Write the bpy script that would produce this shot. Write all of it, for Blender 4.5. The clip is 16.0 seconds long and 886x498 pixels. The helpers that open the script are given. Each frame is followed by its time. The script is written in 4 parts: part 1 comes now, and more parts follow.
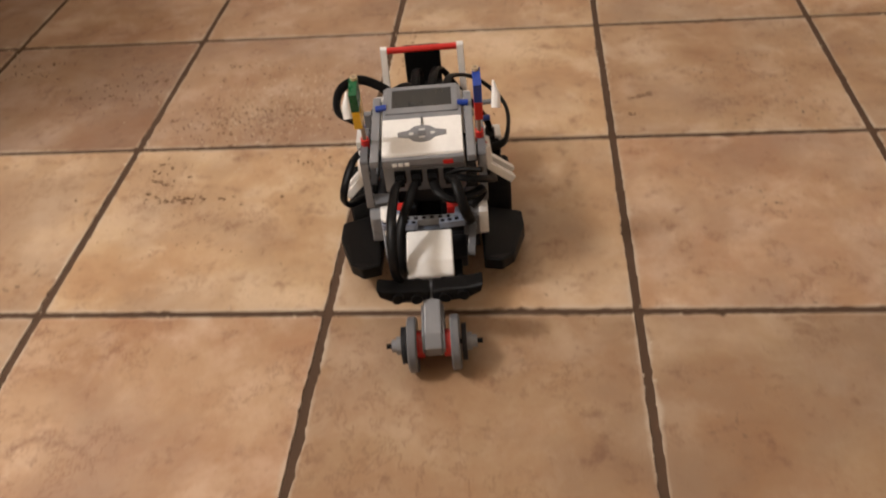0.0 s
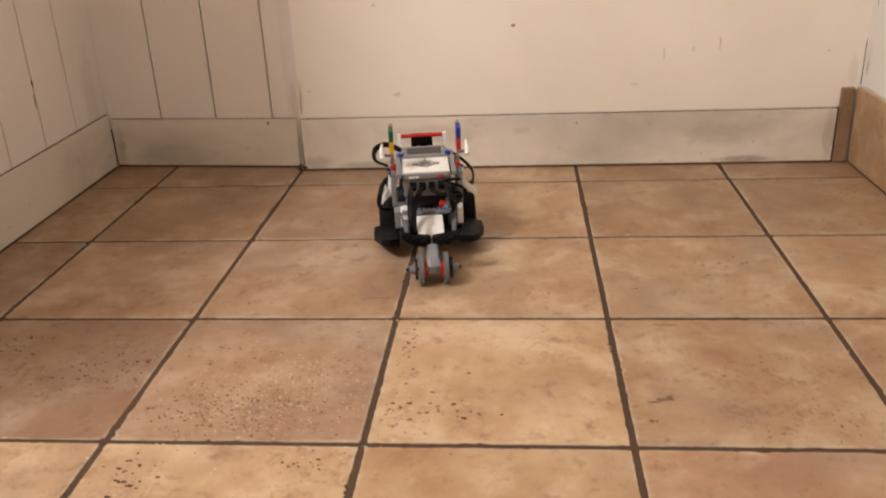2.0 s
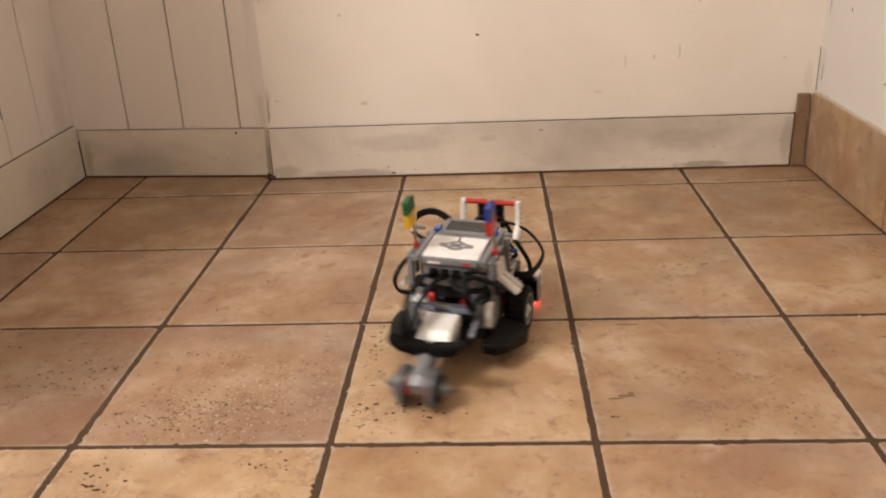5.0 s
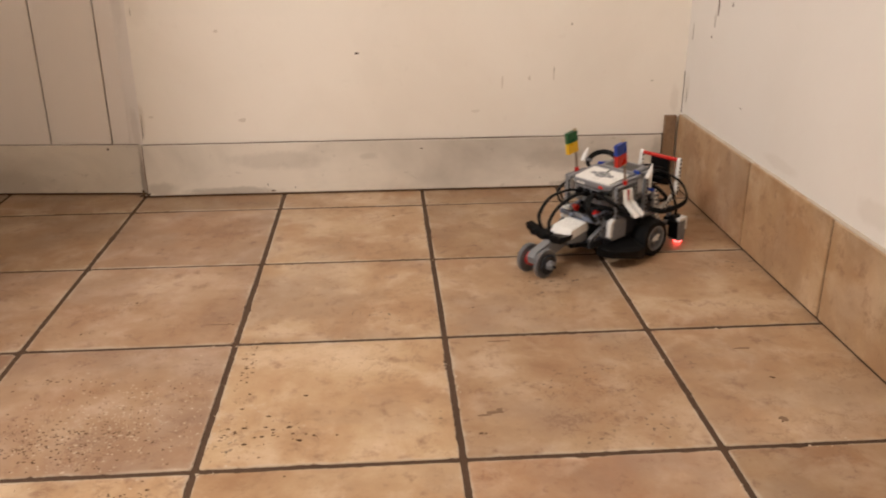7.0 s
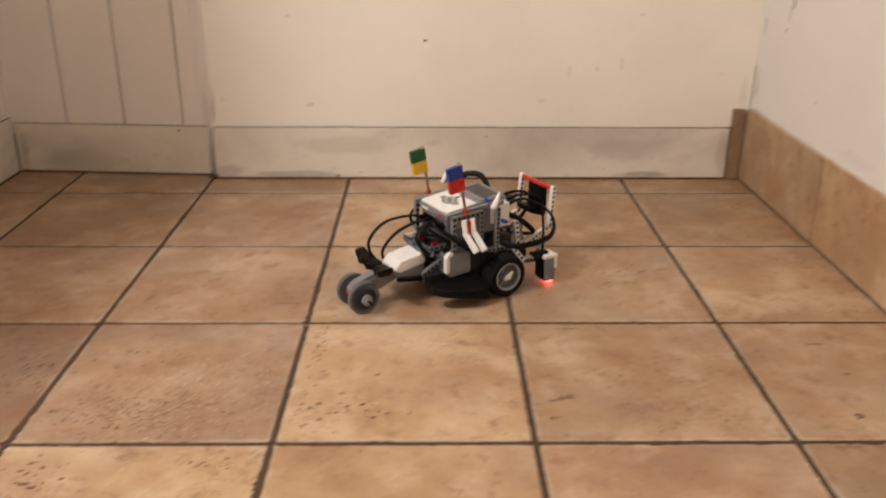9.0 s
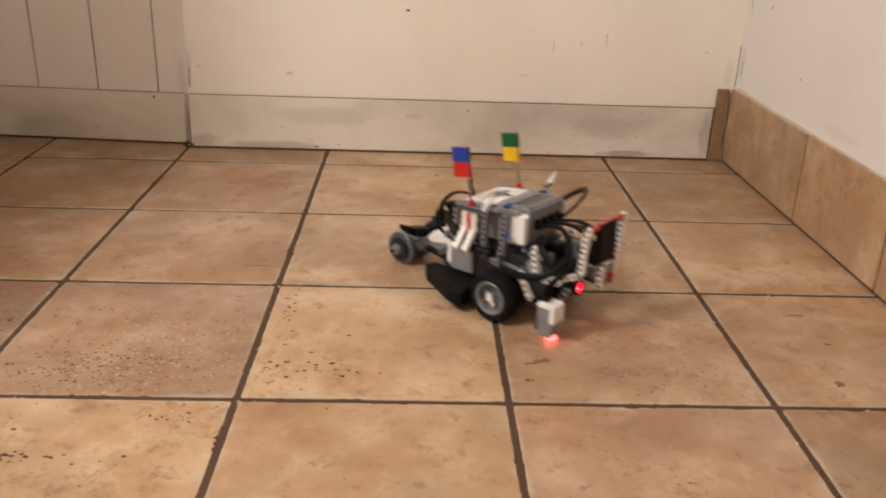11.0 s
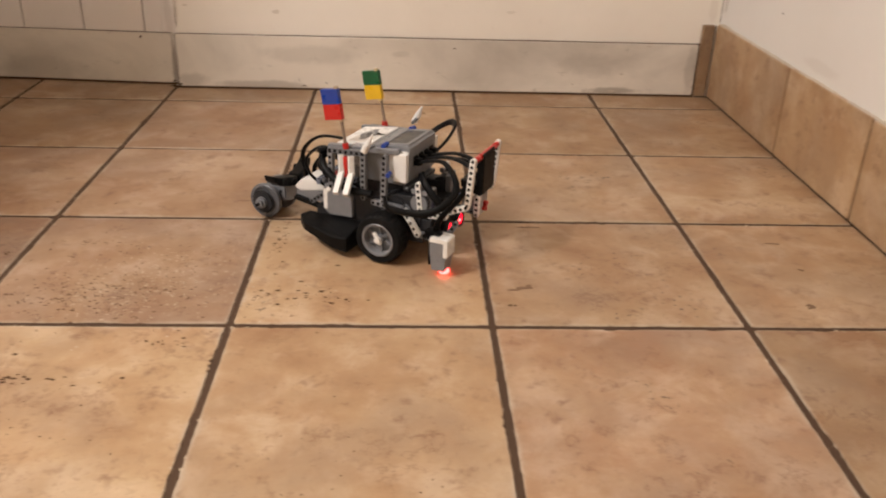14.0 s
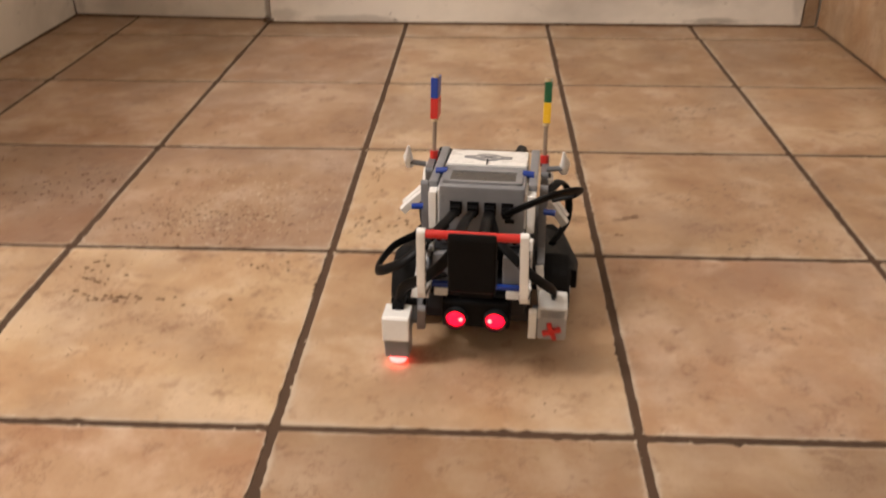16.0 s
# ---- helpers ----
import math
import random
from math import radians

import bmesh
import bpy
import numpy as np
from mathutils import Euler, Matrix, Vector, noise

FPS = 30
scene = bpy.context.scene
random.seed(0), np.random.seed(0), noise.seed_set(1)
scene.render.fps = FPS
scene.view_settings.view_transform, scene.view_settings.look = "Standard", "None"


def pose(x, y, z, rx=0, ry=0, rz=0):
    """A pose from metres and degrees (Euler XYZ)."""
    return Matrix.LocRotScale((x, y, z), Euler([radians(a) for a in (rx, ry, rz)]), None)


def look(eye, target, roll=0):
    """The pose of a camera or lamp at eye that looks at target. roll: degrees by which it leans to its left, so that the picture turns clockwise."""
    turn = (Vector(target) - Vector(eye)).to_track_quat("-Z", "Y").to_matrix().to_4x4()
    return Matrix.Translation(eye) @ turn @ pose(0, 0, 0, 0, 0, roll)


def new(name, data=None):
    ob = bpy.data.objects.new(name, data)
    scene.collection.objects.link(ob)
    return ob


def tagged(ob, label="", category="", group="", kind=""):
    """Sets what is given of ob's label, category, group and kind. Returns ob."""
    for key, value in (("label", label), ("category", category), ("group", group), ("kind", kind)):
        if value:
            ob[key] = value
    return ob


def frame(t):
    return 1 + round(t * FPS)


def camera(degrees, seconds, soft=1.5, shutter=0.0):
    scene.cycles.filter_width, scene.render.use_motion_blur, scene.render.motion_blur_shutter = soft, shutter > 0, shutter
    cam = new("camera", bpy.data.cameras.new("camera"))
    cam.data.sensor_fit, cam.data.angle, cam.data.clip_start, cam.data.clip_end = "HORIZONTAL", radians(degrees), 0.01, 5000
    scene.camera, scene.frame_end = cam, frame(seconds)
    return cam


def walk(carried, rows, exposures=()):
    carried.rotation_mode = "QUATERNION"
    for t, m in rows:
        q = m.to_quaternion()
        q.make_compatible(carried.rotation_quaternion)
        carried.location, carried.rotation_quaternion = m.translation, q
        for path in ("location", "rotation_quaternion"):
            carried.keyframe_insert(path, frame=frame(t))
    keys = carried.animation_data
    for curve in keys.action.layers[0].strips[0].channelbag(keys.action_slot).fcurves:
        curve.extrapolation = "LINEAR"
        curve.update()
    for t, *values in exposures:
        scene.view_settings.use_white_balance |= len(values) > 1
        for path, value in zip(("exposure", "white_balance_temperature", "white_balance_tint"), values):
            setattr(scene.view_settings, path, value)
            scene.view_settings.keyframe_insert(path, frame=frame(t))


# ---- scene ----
cam = camera(54.5, 16.0, soft=2.0, shutter=0.5)
PATH = [
    (0, (0.518, -1.852, 0.604), (0.311, -0.337, -0.685), -5.9),
    (0.5, (0.516, -1.813, 0.596), (0.309, -0.184, -0.545), -5.4),
    (1, (0.513, -1.774, 0.597), (0.321, -0.04, -0.381), -4.6),
    (1.5, (0.501, -1.739, 0.585), (0.332, 0.05, -0.293), -3.6),
    (2, (0.491, -1.745, 0.595), (0.317, 0.086, -0.191), -2.6),
    (2.5, (0.482, -1.739, 0.598), (0.301, 0.117, -0.125), -1.8),
    (3, (0.482, -1.744, 0.605), (0.28, 0.121, -0.089), -1.9),
    (3.5, (0.484, -1.747, 0.601), (0.276, 0.119, -0.089), -1.9),
    (4, (0.482, -1.756, 0.594), (0.302, 0.106, -0.114), -1.7),
    (4.2, (0.485, -1.758, 0.589), (0.323, 0.101, -0.131), -1.9),
    (6.3, (0.524, -1.778, 0.597), (0.555, 0.056, -0.201), -0.9),
    (6.5, (0.52, -1.778, 0.596), (0.593, 0.066, -0.177), -0.3),
    (7, (0.54, -1.77, 0.6), (0.666, 0.084, -0.138), -0.3),
    (7.5, (0.543, -1.77, 0.6), (0.706, 0.09, -0.12), -0.0),
    (8, (0.541, -1.772, 0.603), (0.715, 0.089, -0.107), 0.3),
    (8.5, (0.535, -1.777, 0.602), (0.669, 0.085, -0.116), 0.3),
    (9, (0.497, -1.781, 0.592), (0.524, 0.072, -0.161), 0.3),
    (9.2, (0.46, -1.771, 0.58), (0.453, 0.071, -0.199), 0.7),
    (11.3, (0.515, -1.772, 0.531), (0.628, 0.078, -0.22), 2.8),
    (11.5, (0.523, -1.795, 0.562), (0.726, 0.032, -0.226), 3.2),
    (12, (0.598, -1.797, 0.537), (0.977, -0.015, -0.288), 4.2),
    (12.5, (0.648, -1.805, 0.53), (1.134, -0.079, -0.357), 4.8),
    (13, (0.599, -1.81, 0.55), (0.952, -0.067, -0.366), 2.7),
    (13.5, (0.548, -1.808, 0.528), (0.724, -0.016, -0.343), 1.7),
    (14, (0.515, -1.808, 0.524), (0.603, -0.007, -0.342), 1.8),
    (14.5, (0.497, -1.798, 0.52), (0.453, 0.015, -0.323), -0.2),
    (15, (0.506, -1.808, 0.525), (0.444, 0.009, -0.309), -0.5),
    (15.5, (0.5, -1.796, 0.516), (0.437, 0.009, -0.344), -0.8),
    (16, (0.483, -1.8, 0.488), (0.396, -0.053, -0.482), -0.3),
]
walk(cam, [(t, look(eye, target, roll)) for t, eye, target, roll in PATH], exposures=[(0, -0.28), (0.4, 0.0), (4.0, 0.0), (8.0, -0.05), (11.5, -0.06), (12.5, -0.10), (13.0, -0.12), (14.0, -0.02), (15.5, 0.0), (16, -0.06)])

# ---- light: one warm ceiling lamp of the hallway, out of view ----
# faint fill light from all sides, added without a source
world = bpy.data.worlds.new("ambient_fill")
scene.world = world
world.use_nodes = True
world.node_tree.nodes["Background"].inputs[0].default_value = (1.0, 0.88, 0.78, 1)
world.node_tree.nodes["Background"].inputs[1].default_value = 0.02
lamp_data = bpy.data.lights.new("ceiling_lamp", "POINT")
lamp_data.shadow_soft_size = 0.16
lamp_data.energy, lamp_data.color = 133.0, (1.0, 0.945, 0.92)
lamp = new("ceiling_lamp", lamp_data)
lamp.location = (-0.95, -1.56, 1.90)


# ---- materials ----
def nodes_of(name):
    m = bpy.data.materials.new(name)
    m.use_nodes = True
    t = m.node_tree
    return m, t, t.nodes["Principled BSDF"]


def add(t, kind, **values):
    n = t.nodes.new(kind)
    for k, v in values.items():
        n.inputs[k.replace("_", " ")].default_value = v
    return n


def ramp(t, source, stops):
    r = t.nodes.new("ShaderNodeValToRGB")
    while len(r.color_ramp.elements) < len(stops):
        r.color_ramp.elements.new(0.5)
    for e, (p, c) in zip(r.color_ramp.elements, stops):
        e.position, e.color = p, (*c, 1)
    t.links.new(source, r.inputs[0])
    return r.outputs[0]


def mix(t, fac, a, b, blend="MIX"):
    m = t.nodes.new("ShaderNodeMix")
    m.data_type, m.blend_type = "RGBA", blend
    for socket, v in ((m.inputs[0], fac), (m.inputs[6], a), (m.inputs[7], b)):
        if isinstance(v, (int, float)):
            socket.default_value = v
        elif isinstance(v, tuple):
            socket.default_value = (*v, 1)
        else:
            t.links.new(v, socket)
    return m.outputs[2]


def coords(t, scale=(1, 1, 1), shift=None):
    g = t.nodes.new("ShaderNodeNewGeometry")
    m = t.nodes.new("ShaderNodeMapping")
    m.inputs["Scale"].default_value = scale
    t.links.new(g.outputs["Position"], m.inputs["Vector"])
    if shift is not None:
        t.links.new(shift, m.inputs["Location"])
    return m.outputs[0]


def noise_of(t, vec, scale, detail=4.0, rough=0.55, distortion=0.0):
    n = add(t, "ShaderNodeTexNoise", Scale=scale, Detail=detail, Roughness=rough, Distortion=distortion)
    t.links.new(vec, n.inputs["Vector"])
    return n.outputs["Fac"]


def bump(t, p, height, strength, distance=0.001):
    b = add(t, "ShaderNodeBump", Strength=strength, Distance=distance)
    t.links.new(height, b.inputs["Height"])
    t.links.new(b.outputs[0], p.inputs["Normal"])


def tile_material(name, tone, rosy=0.5, glaze=0.36, worn=True):
    """Mottled terracotta-beige stoneware: ochre clouds, rosy patches, thin veins, small pits, a soft glaze."""
    m, t, p = nodes_of(name)
    info = t.nodes.new("ShaderNodeObjectInfo")
    spread = t.nodes.new("ShaderNodeVectorMath")
    spread.operation = "SCALE"
    spread.inputs[0].default_value = (37.0, 91.0, 53.0)
    t.links.new(info.outputs["Random"], spread.inputs["Scale"])
    v = coords(t, shift=spread.outputs[0])
    cloud = noise_of(t, v, 6.5, 9.0, 0.64, 0.25)
    base = ramp(t, cloud, [(0.29, (0.40, 0.240, 0.135)), (0.42, (0.54, 0.370, 0.222)), (0.54, (0.62, 0.460, 0.295)), (0.70, (0.78, 0.63, 0.46))])
    patch = noise_of(t, v, 8.5, 10.0, 0.70, 0.35)
    base = mix(t, ramp(t, patch, [(0.45, (0, 0, 0)), (0.55, (rosy * 0.5,) * 3), (0.67, (rosy * 0.9,) * 3)]), base, (0.47, 0.265, 0.150))
    bloom = noise_of(t, v, 13.0, 8.0, 0.66, 0.3)
    base = mix(t, ramp(t, bloom, [(0.50, (0, 0, 0)), (0.66, (0.60, 0.60, 0.60))]), base, (0.76, 0.62, 0.47))
    ash = noise_of(t, v, 4.2, 6.0, 0.6, 0.1)
    base = mix(t, ramp(t, ash, [(0.48, (0, 0, 0)), (0.64, (0.60, 0.60, 0.60))]), base, (0.43, 0.325, 0.240))
    # thin broken veins, gathered where the patches are
    vein = noise_of(t, v, 24.0, 6.0, 0.70, 0.25)
    line = ramp(t, vein, [(0.470, (0, 0, 0)), (0.488, (0.6, 0.6, 0.6)), (0.506, (0, 0, 0))])
    gather = t.nodes.new("ShaderNodeMath")
    gather.operation = "MULTIPLY"
    t.links.new(line, gather.inputs[0])
    t.links.new(ramp(t, noise_of(t, v, 9.0, 4.0, 0.6), [(0.52, (0, 0, 0)), (0.60, (1.0, 1.0, 1.0))]), gather.inputs[1])
    base = mix(t, gather.outputs[0], base, (0.27, 0.145, 0.085))
    deep = noise_of(t, v, 34.0, 9.0, 0.72, 0.2)
    base = mix(t, ramp(t, deep, [(0.55, (0, 0, 0)), (0.67, (0.65, 0.65, 0.65))]), base, (0.29, 0.160, 0.100))
    drift = ramp(t, info.outputs["Random"], [(0.0, (0.93, 0.91, 0.90)), (1.0, (1.06, 1.06, 1.05))])
    base = mix(t, 1.0, mix(t, 1.0, base, tone, "MULTIPLY"), drift, "MULTIPLY")
    grain = noise_of(t, v, 210.0, 4.0, 0.65)
    base = mix(t, ramp(t, grain, [(0.30, (0.4, 0.4, 0.4)), (0.40, (0, 0, 0))]), base, (0.28, 0.165, 0.105))
    if worn:
        # chalky wear along the tile's edges
        tc = t.nodes.new("ShaderNodeTexCoord")
        sep = t.nodes.new("ShaderNodeSeparateXYZ")
        t.links.new(tc.outputs["Object"], sep.inputs[0])
        ax = []
        for k in (0, 1):
            n = t.nodes.new("ShaderNodeMath")
            n.operation = "ABSOLUTE"
            t.links.new(sep.outputs[k], n.inputs[0])
            ax.append(n)
        far = t.nodes.new("ShaderNodeMath")
        far.operation = "MAXIMUM"
        t.links.new(ax[0].outputs[0], far.inputs[0])
        t.links.new(ax[1].outputs[0], far.inputs[1])
        jig = t.nodes.new("ShaderNodeMath")
        jig.operation = "MULTIPLY_ADD"
        jig.inputs[1].default_value = 0.018
        t.links.new(bloom, jig.inputs[0])
        t.links.new(far.outputs[0], jig.inputs[2])
        base = mix(t, ramp(t, jig.outputs[0], [(0.1560, (0, 0, 0)), (0.1600, (0.6, 0.6, 0.6))]), base, (0.50, 0.42, 0.33))
        pits = noise_of(t, v, 120.0, 2.0, 0.5)
        area = noise_of(t, v, 7.0, 2.0, 0.5)
        mask = t.nodes.new("ShaderNodeMath")
        mask.operation = "MULTIPLY"
        t.links.new(ramp(t, pits, [(0.63, (0, 0, 0)), (0.67, (1, 1, 1))]), mask.inputs[0])
        t.links.new(ramp(t, area, [(0.60, (0, 0, 0)), (0.68, (0.8, 0.8, 0.8))]), mask.inputs[1])
        base = mix(t, mask.outputs[0], base, (0.10, 0.06, 0.035))
    t.links.new(base, p.inputs["Base Color"])
    t.links.new(ramp(t, bloom, [(0.3, (glaze + 0.14,) * 3), (0.7, (glaze,) * 3)]), p.inputs["Roughness"])
    p.inputs["Specular IOR Level"].default_value = 0.40
    bump(t, p, mix(t, 0.35, cloud, grain), 0.38, 0.002)
    return m


def wall_paint(name, colour, second_tone, streak=(1, 1, 1), amount=0.35, rough=0.6, dark_patches=()):
    """Old white paint, yellowed, with smears, small scuffs and darker patches at given centres."""
    m, t, p = nodes_of(name)
    v = coords(t, streak)
    big = noise_of(t, v, 3.2, 5.0, 0.6, 0.4)
    base = mix(t, ramp(t, big, [(0.42, (0, 0, 0)), (0.8, (amount,) * 3)]), colour, second_tone)
    fine = noise_of(t, v, 34.0, 6.0, 0.7, 0.5)
    base = mix(t, ramp(t, fine, [(0.62, (0, 0, 0)), (0.82, (amount * 1.2,) * 3)]), base, second_tone)
    for centre, radii, strength in dark_patches:
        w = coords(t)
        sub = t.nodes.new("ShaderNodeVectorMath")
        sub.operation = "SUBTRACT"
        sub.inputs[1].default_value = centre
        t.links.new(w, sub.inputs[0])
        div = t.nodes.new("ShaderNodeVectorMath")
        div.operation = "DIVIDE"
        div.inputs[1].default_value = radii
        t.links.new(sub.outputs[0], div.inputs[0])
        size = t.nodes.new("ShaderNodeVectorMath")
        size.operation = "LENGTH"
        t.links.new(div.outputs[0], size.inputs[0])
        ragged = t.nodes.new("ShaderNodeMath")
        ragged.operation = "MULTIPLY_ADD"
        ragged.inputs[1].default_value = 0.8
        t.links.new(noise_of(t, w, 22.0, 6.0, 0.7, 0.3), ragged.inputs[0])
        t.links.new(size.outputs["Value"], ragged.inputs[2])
        base = mix(t, ramp(t, ragged.outputs[0], [(0.75, (strength,) * 3), (1.30, (0, 0, 0))]), base, second_tone)
    t.links.new(base, p.inputs["Base Color"])
    p.inputs["Roughness"].default_value = rough
    p.inputs["Specular IOR Level"].default_value = 0.3
    bump(t, p, mix(t, 0.5, fine, noise_of(t, coords(t), 70.0, 3.0)), 0.35, 0.0012)
    return m


def plain(name, colour, rough=0.4, metal=0.0, vary=0.08, glow=0.0, coat=0.0):
    """Moulded plastic, rubber or metal, with faint scuffs."""
    m, t, p = nodes_of(name)
    n = noise_of(t, coords(t), 60.0, 4.0, 0.6)
    dark = tuple(c * (1 - vary * 2) for c in colour)
    t.links.new(mix(t, ramp(t, n, [(0.35, (0.8, 0.8, 0.8)), (0.7, (0, 0, 0))]), colour, dark), p.inputs["Base Color"])
    t.links.new(ramp(t, n, [(0.3, (rough + 0.08,) * 3), (0.7, (max(rough - 0.06, 0.05),) * 3)]), p.inputs["Roughness"])
    p.inputs["Metallic"].default_value = metal
    p.inputs["Coat Weight"].default_value = coat
    if glow:
        p.inputs["Emission Color"].default_value = (*colour, 1)
        p.inputs["Emission Strength"].default_value = glow
    return m


TILES = {
    "ochre": tile_material("ochre_stoneware", (0.711, 0.661, 0.620), 0.50),
    "pale": tile_material("pale_ochre_stoneware", (0.774, 0.726, 0.674), 0.35),
    "rosy": tile_material("rosy_stoneware", (0.697, 0.624, 0.597), 0.75),
    "ashen": tile_material("ashen_stoneware", (0.645, 0.587, 0.579), 0.55),
    # greyish tile tone, darkened further for the shade on the left floor
    "dusky": tile_material("shade_darkened_stoneware", (0.525, 0.472, 0.475), 0.65),
    "brown": tile_material("brown_stoneware", (0.583, 0.527, 0.480), 0.60),
}
SKIRT_TILE = tile_material("terracotta_skirting_tile", (0.68, 0.62, 0.555), 0.45, 0.32, False)
SKIRT_END = tile_material("dark_skirting_tile_end", (0.46, 0.40, 0.34), 0.5, 0.5, False)
SKIRT_RUST = tile_material("rust_skirting_tile", (0.64, 0.51, 0.44), 0.6, 0.32, False)
GROUT = wall_paint("brown_grout", (0.084, 0.049, 0.029), (0.046, 0.028, 0.017), amount=0.6, rough=0.9)
# smears on the wall, and darker patches by the step and right corner
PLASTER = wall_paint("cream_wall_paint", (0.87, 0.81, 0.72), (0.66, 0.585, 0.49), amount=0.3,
                     dark_patches=[((1.209, -0.70, 0.205), (0.1, 0.10, 0.035), 0.6), ((1.209, -0.40, 0.19), (0.1, 0.12, 0.02), 0.5), ((0.03, 0.108, 0.42), (0.05, 0.1, 0.09), 0.25), ((0.012, 0.108, 0.17), (0.016, 0.1, 0.07), 0.6), ((1.19, 0.108, 0.20), (0.02, 0.1, 0.06), 0.35)])
# Cooler white than PLASTER; weaker light farther from the lamp is also put in.
PLASTER_COOL = wall_paint("chalky_white_dimmed_wall_paint", (0.73, 0.70, 0.66), (0.60, 0.555, 0.50), amount=0.3,
                          dark_patches=[((1.209, -0.70, 0.205), (0.1, 0.10, 0.035), 0.5), ((1.209, -0.40, 0.19), (0.1, 0.12, 0.02), 0.4), ((1.209, 0.09, 0.22), (0.1, 0.03, 0.08), 0.5)])
# darker patches beside the step and in the left corner
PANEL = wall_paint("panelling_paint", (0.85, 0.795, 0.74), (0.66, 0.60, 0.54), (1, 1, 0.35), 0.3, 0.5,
                   dark_patches=[((-0.005, 0.12, 0.15), (0.02, 0.1, 0.08), 0.6), ((-0.01, 0.12, 0.42), (0.025, 0.1, 0.12), 0.3), ((-0.45, 0.10, 0.2), (0.05, 0.07, 0.2), 0.5)])
# smears along the board, and darker patches at its foot, step and ends
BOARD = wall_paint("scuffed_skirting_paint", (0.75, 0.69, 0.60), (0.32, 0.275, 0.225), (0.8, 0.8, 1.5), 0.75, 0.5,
                   dark_patches=[((0.925, 0.099, 0.070), (0.13, 0.2, 0.050), 0.28), ((0.04, 0.099, 0.02), (0.06, 0.2, 0.03), 0.40), ((-0.30, 0.14, 0.03), (0.18, 0.2, 0.05), 0.22), ((0.30, 0.099, 0.08), (0.20, 0.2, 0.04), 0.25), ((0.50, 0.099, 0.085), (0.04, 0.2, 0.015), 0.25), ((1.155, 0.099, 0.06), (0.025, 0.2, 0.10), 0.4),
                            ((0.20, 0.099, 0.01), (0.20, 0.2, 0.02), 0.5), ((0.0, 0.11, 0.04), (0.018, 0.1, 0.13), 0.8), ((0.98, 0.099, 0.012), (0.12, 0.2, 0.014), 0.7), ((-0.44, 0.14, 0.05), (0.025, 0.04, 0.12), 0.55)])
CASING = wall_paint("chipped_door_casing_paint", (0.80, 0.735, 0.67), (0.50, 0.40, 0.33), (5, 5, 0.5), 0.45, 0.5)
BARE = wall_paint("bare_dark_wood", (0.20, 0.13, 0.08), (0.09, 0.055, 0.035), (6, 6, 0.7), 0.6, 0.8)
# brown jamb colour, lowered to hold the shade on this face
JAMB = wall_paint("shade_darkened_jamb_paint", (0.34, 0.26, 0.20), (0.22, 0.16, 0.12), (4, 4, 0.7), 0.6, 0.6)
SEAM = plain("dark_seam", (0.10, 0.060, 0.036), 0.9)
CEILING = wall_paint("ceiling_paint", (0.78, 0.72, 0.64), (0.7, 0.62, 0.54), amount=0.2)
SMEAR = plain("brown_smear", (0.20, 0.115, 0.065), 0.6)
PIT = plain("worn_pit", (0.095, 0.052, 0.028), 0.9)
CHIP = plain("chipped_glaze", (0.66, 0.54, 0.41), 0.7, vary=0.2)
SCUFF = wall_paint("grey_scuff", (0.50, 0.44, 0.36), (0.66, 0.59, 0.50), amount=0.9)
FAINT = wall_paint("faint_smear", (0.70, 0.63, 0.54), (0.76, 0.69, 0.60), amount=0.9)

LIGHT_GREY = plain("light_grey_plastic", (0.213, 0.218, 0.232), 0.32)
SLATE = plain("slate_blue_plastic", (0.19, 0.22, 0.29), 0.35)
MID_GREY = plain("bluish_grey_plastic", (0.125, 0.13, 0.142), 0.35)
DARK_GREY = plain("dark_grey_plastic", (0.030, 0.030, 0.033), 0.4)
WHITE = plain("white_plastic", (0.86, 0.85, 0.82), 0.28)
PALE = plain("pale_grey_plastic", (0.60, 0.60, 0.585), 0.35)
TOUCH_GREY = plain("touch_sensor_plastic", (0.36, 0.36, 0.36), 0.38)
BLACK = plain("black_plastic", (0.0045, 0.0043, 0.0045), 0.45)
RUBBER = plain("black_rubber", (0.0065, 0.0062, 0.0062), 0.7)
RED = plain("red_plastic", (0.55, 0.02, 0.015), 0.3)
BLUE = plain("blue_plastic", (0.012, 0.05, 0.32), 0.3)
GREEN = plain("green_plastic", (0.004, 0.10, 0.035), 0.3)
YELLOW = plain("yellow_plastic", (0.80, 0.48, 0.02), 0.3)
TAN = plain("tan_plastic", (0.55, 0.42, 0.26), 0.35)
POLE = plain("brownish_grey_rod", (0.26, 0.19, 0.14), 0.35)
SCREEN = plain("dark_lcd_screen", (0.020, 0.021, 0.021), 0.30, coat=0.1)
for dull, level in ((BLACK, 0.13), (RUBBER, 0.16), (DARK_GREY, 0.20), (PIT, 0.05), (SEAM, 0.05), (CHIP, 0.2)):
    dull.node_tree.nodes["Principled BSDF"].inputs["Specular IOR Level"].default_value = level
EYE_GLOW = plain("red_eye_glow", (1.0, 0.003, 0.022), 0.3, glow=3.2)
SPOT_GLOW = plain("hot_red_led_and_glint", (1.0, 0.09, 0.08), 0.3, glow=8.0)


